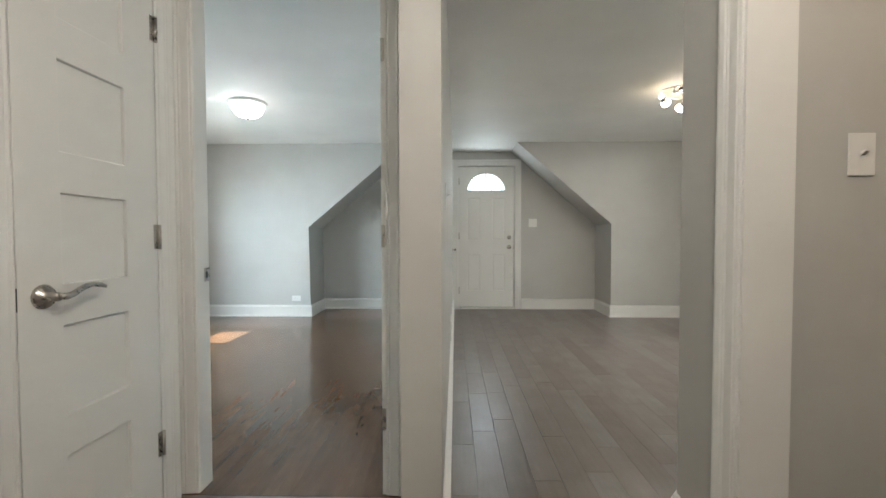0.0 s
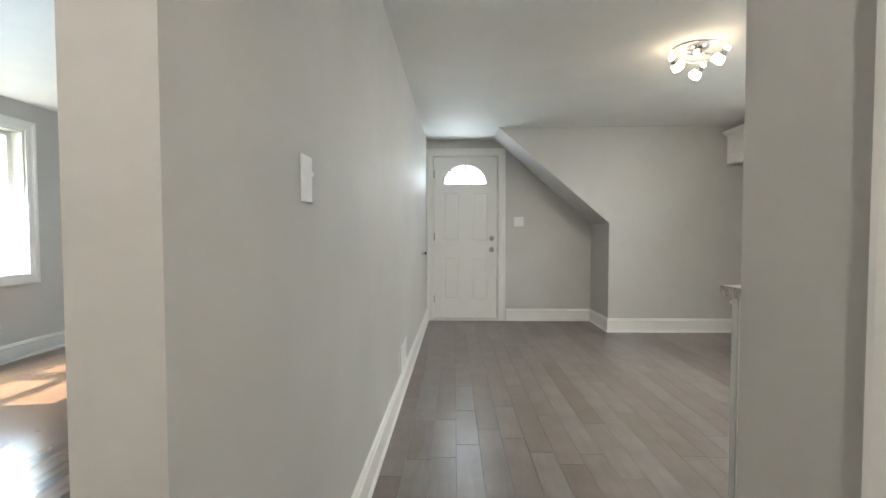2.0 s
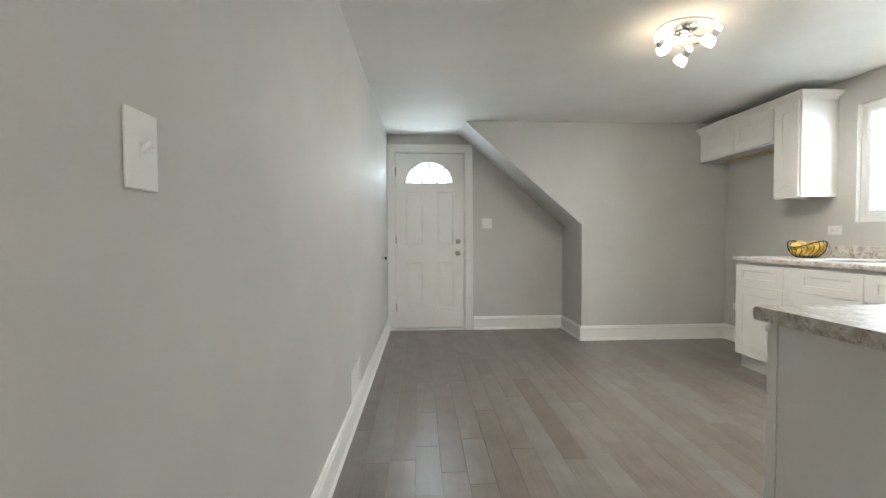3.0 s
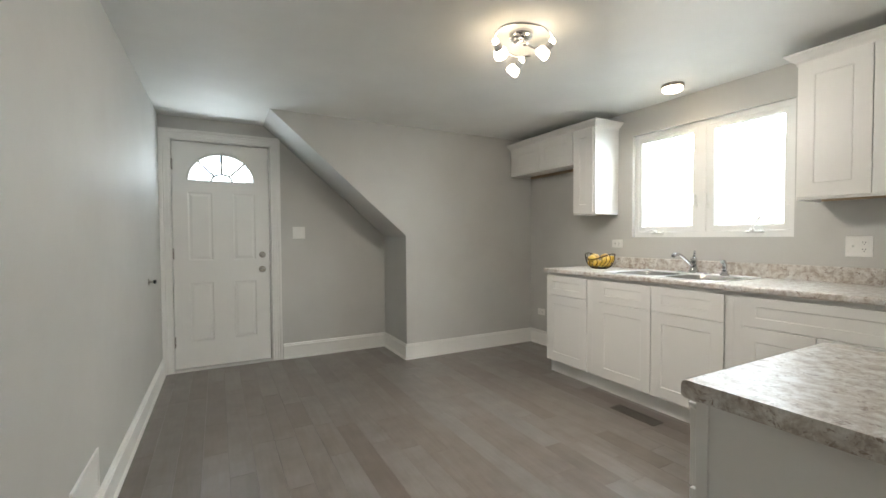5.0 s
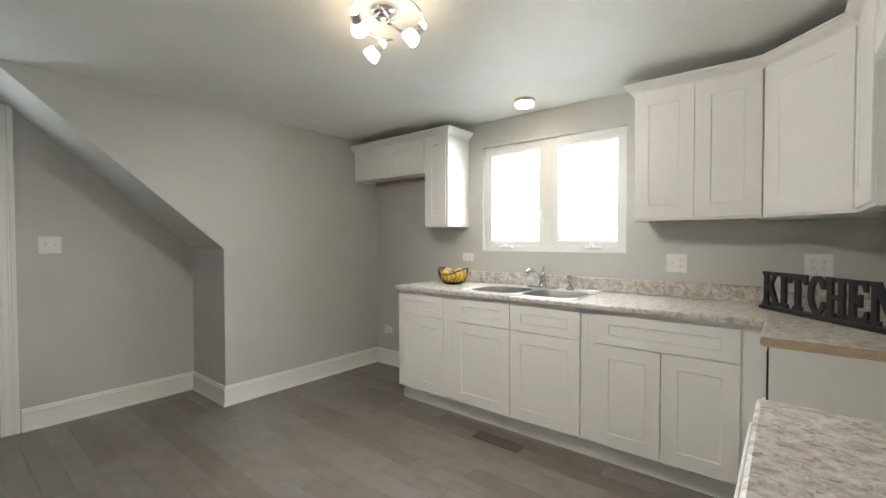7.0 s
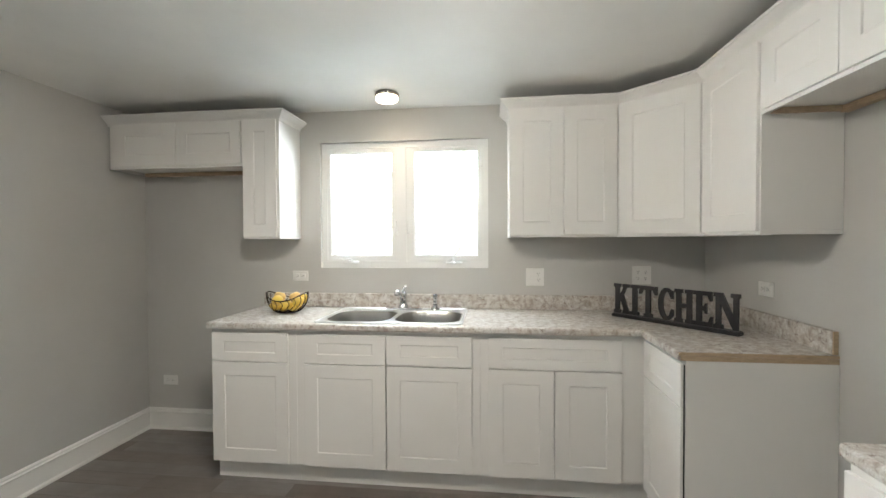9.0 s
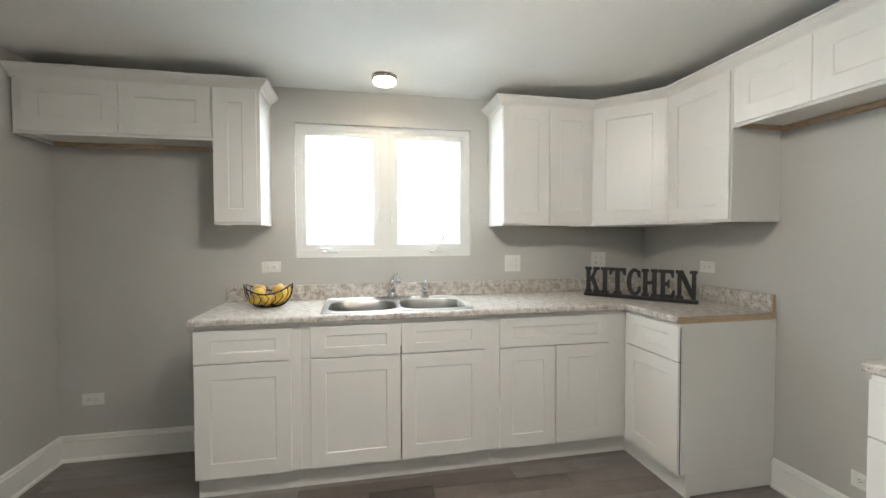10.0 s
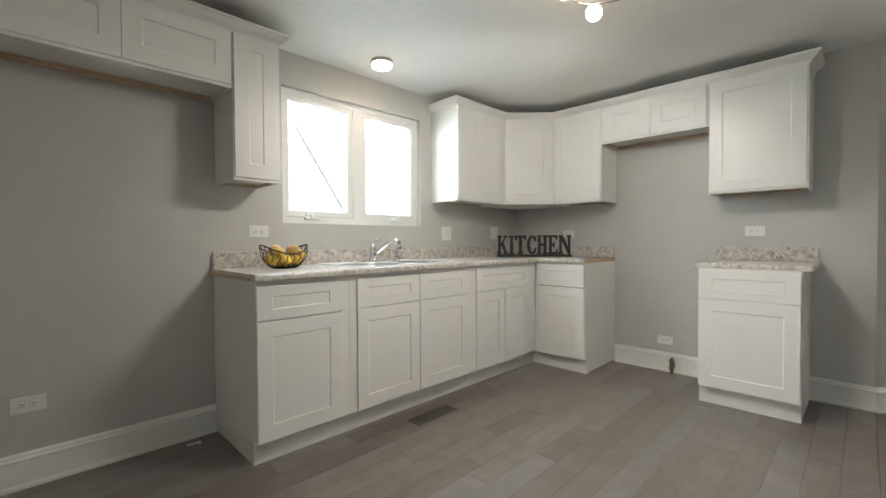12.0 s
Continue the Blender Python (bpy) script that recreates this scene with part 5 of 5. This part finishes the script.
def neighbour_house():
    h = thing("house", (10.5, 4.0, -1.1), "neighbouring house with pale siding and a steep shingled gable", "house")
    xw, apex, eave = 8.6, (4.87, 8.18), (-0.85, -0.355)
    right = (2 * apex[0] - eave[0], eave[1])
    wall = prism([(eave[0] + 0.3, -1.1), (right[0] - 0.3, -1.1), (right[0] - 0.3, -0.15), (apex[0], apex[1] - 0.2), (eave[0] + 0.3, -0.15)], xw, 14.0, Matrix(((0, 0, 1, 0), (1, 0, 0, 0), (0, 1, 0, 0), (0, 0, 0, 1))))
    part("wall", wall, SIDING, h)
    rows = int((apex[1] + 0.6) / 0.125)
    siding = bmesh.new()
    for k in range(rows):
        z = -1.0 + k * 0.125
        half, top = min(5.70, (8.19 - z) / 1.492), min(5.70, (8.19 - z - 0.122) / 1.492)
        if top > 0.1:
            vs = [siding.verts.new(p) for p in ((xw - 0.014, apex[0] - half, z), (xw - 0.014, apex[0] + half, z), (xw - 0.004, apex[0] + top, z + 0.122), (xw - 0.004, apex[0] - top, z + 0.122))]
            low = [siding.verts.new(p) for p in ((xw - 0.002, apex[0] - half, z), (xw - 0.002, apex[0] + half, z))]
            siding.faces.new(vs)
            siding.faces.new((vs[1], vs[0], low[0], low[1]))
    tagged(part("siding", siding, SIDING, h), kind="stuff")
    for s in (-1, 1):
        lower = eave if s < 0 else right
        d = Vector((lower[0] - apex[0], lower[1] - apex[1]))
        n = Vector((-d.y, d.x)).normalized()
        n = n if n.y > 0 else -n
        q = [apex, lower, (lower[0] + n.x * 0.16, lower[1] + n.y * 0.16), (apex[0] + n.x * 0.16, apex[1] + n.y * 0.16)]
        part("rake_board", prism(q, xw - 0.052, xw - 0.002, Matrix(((0, 0, 1, 0), (1, 0, 0, 0), (0, 1, 0, 0), (0, 0, 0, 1)))), MINT, h, "pale green painted rake board")
        part("roof", prism(q, xw, 14.3, Matrix(((0, 0, 1, 0), (1, 0, 0, 0), (0, 1, 0, 0), (0, 0, 0, 1)))), SHINGLE, h)


neighbour_house()

def tree(place, high, seed):
    rng = random.Random(seed)
    x, y, z = place
    t = thing("tree", place, "leafy green tree outside the bedroom window", "tree", "trees")
    bm = bmesh.new()
    tube(bm, [(x, y, z), (x + 0.1, y, z + high * 0.3), (x, y + 0.1, z + high * 0.6), (x, y, z + high * 0.85)], [0.16, 0.13, 0.08, 0.03], 10)
    for k in range(9):
        a, s = rng.uniform(0, 6.28), rng.uniform(0.35, 0.75)
        r = high * rng.uniform(0.18, 0.32)
        tube(bm, [(x, y, z + high * s), (x + r * 0.6 * math.cos(a), y + r * 0.6 * math.sin(a), z + high * (s + 0.08)), (x + r * math.cos(a), y + r * math.sin(a), z + high * (s + 0.18))], [0.05, 0.035, 0.012], 7)
    part("trunk", bm, BARK, t)
    vs, fs = [], []
    for k in range(4200):
        a, u = rng.uniform(0, 6.28), rng.uniform(-1, 1)
        rr = high * 0.34 * (0.45 + 0.55 * rng.random()) * (0.8 + 0.3 * math.sin(3 * a + 4 * u))
        c = Vector((x + rr * math.cos(a) * math.sqrt(1 - u * u), y + rr * math.sin(a) * math.sqrt(1 - u * u), z + high * 0.66 + rr * u * 0.95))
        d1 = Vector((rng.gauss(0, 1), rng.gauss(0, 1), rng.gauss(0, 1))).normalized() * rng.uniform(0.05, 0.10)
        d2 = d1.orthogonal() * 0.6
        i = len(vs)
        vs += [c - d1, c + d2, c + d1, c - d2]
        fs.append((i, i + 1, i + 2, i + 3))
    me = bpy.data.meshes.new("crown")
    me.from_pydata([tuple(v - Vector(place)) for v in vs], [], fs)
    me.materials.append(LEAF)
    crown = new("crown", me)
    crown.parent = t
    tagged(crown, kind="stuff")


tree((-17.0, 10.5, -1.1), 2.9, 3)
tree((-22.0, 15.5, -1.1), 3.4, 4)
tree((-19.0, 5.5, -1.1), 2.7, 5)

# ---- floors: boards as pieces, last ----
structure("floor_underlay", boxes((-3.65, 3.8, -1.3, 6.15, -0.12, -0.0145)), UNDERLAY, "dark underlay below the floor boards")


def lay(name, x0, x1, y0, y1, start, width, lengths, mat, label, limit, near, seed, groove=0.0005):
    """Boards along y, in rows width wide; those past limit, the farthest from near, are joined into one mesh."""
    rng = random.Random(seed)
    floor = tagged(new(name), label, kind="structure")
    rows, k = [], math.floor((x0 - start) / width)
    while start + k * width < x1:
        a, b = max(x0, start + k * width), min(x1, start + (k + 1) * width)
        k += 1
        if b - a < 0.012:
            continue
        y = y0 - rng.uniform(0, lengths[1])
        while y < y1:
            n = y + rng.choice([lengths[0], (lengths[0] + lengths[1]) / 2, lengths[1], lengths[1] * 0.8, lengths[0] * 1.3])
            c, d = max(y, y0), min(n, y1)
            if d - c > 0.03:
                rows.append((a, b, c, d))
            y = n
    rows.sort(key=lambda r: ((r[0] + r[1]) / 2 - near[0]) ** 2 + ((r[2] + r[3]) / 2 - near[1]) ** 2)
    cache, g, ch = {}, groove, groove * 0.8

    def shape(w, l):
        pts = []
        for ins, z in ((g, -0.014), (g, -ch), (g + ch, 0.0)):
            pts += [(ins, ins, z), (w - ins, ins, z), (w - ins, l - ins, z), (ins, l - ins, z)]
        faces = [(8, 9, 10, 11)] + [(i, (i + 1) % 4, 4 + (i + 1) % 4, 4 + i) for i in range(4)] + [(4 + i, 4 + (i + 1) % 4, 8 + (i + 1) % 4, 8 + i) for i in range(4)]
        return pts, faces

    vs, fs = [], []
    for i, (a, b, c, d) in enumerate(rows):
        w, l = round(b - a, 4), round(d - c, 3)
        pts, faces = shape(w, l)
        if i < limit:
            if (w, l) not in cache:
                me = bpy.data.meshes.new("floor_board")
                me.from_pydata(pts, [], faces)
                me.materials.append(mat)
                cache[(w, l)] = me
            ob = new("floor_board", cache[(w, l)])
            ob.location, ob.parent = (a, c, 0), floor
        else:
            k0 = len(vs)
            vs += [(px + a, py + c, pz) for px, py, pz in pts]
            fs += [tuple(k0 + q for q in f) for f in faces]
    if vs:
        me = bpy.data.meshes.new("floor_boards_far")
        me.from_pydata(vs, [], fs)
        me.materials.append(mat)
        ob = new("floor_boards_far", me)
        ob.parent = floor
        tagged(ob, kind="stuff")


lay("floor_kitchen", -0.02, 3.6, -1.2, 6.0, -0.005, 0.121, (0.42, 1.15), GREYWOOD, "grey-brown wide-plank wood floor", 300, (1.4, 3.8), 11)
lay("floor_hall", -1.09, -0.02, -1.2, 1.575, -0.020 - 9 * 0.121, 0.121, (0.42, 1.15), GREYWOOD, "grey-brown wide-plank wood floor of the hall", 40, (0.0, 1.4), 12)
lay("floor_bedroom", -3.45, -0.14, 1.576, 6.0, -3.45, 0.0572, (0.45, 1.5), DARKWOOD, "dark glossy stained oak strip floor", 300, (-1.2, 2.9), 14, groove=0.0001)


def floor_register():
    r = thing("floor_register", (2.872, 3.475, 0.0), "brown metal floor register in front of the sink cabinet", "floor register")
    x0, x1, y0, y1 = 2.822, 2.925, 3.310, 3.640
    part("frame", boxes((x0, x1, y0, y0 + 0.018, 0.0005, 0.004), (x0, x1, y1 - 0.018, y1, 0.0005, 0.004), (x0, x0 + 0.014, y0 + 0.018, y1 - 0.018, 0.0005, 0.004), (x1 - 0.014, x1, y0 + 0.018, y1 - 0.018, 0.0005, 0.004)), REGISTER, r)
    part("backing", boxes((x0 + 0.014, x1 - 0.014, y0 + 0.018, y1 - 0.018, 0.0004, 0.001)), REGISTER, r)
    for k in range(22):
        y = y0 + 0.024 + k * 0.0132
        part("slat", boxes((x0 + 0.014, x1 - 0.014, y, y + 0.006, 0.0012, 0.0034)), REGISTER, r)


REGISTER = painted("register_brown", (0.085, 0.072, 0.062), 0.42, 0.05, 0.05, 60)
floor_register()
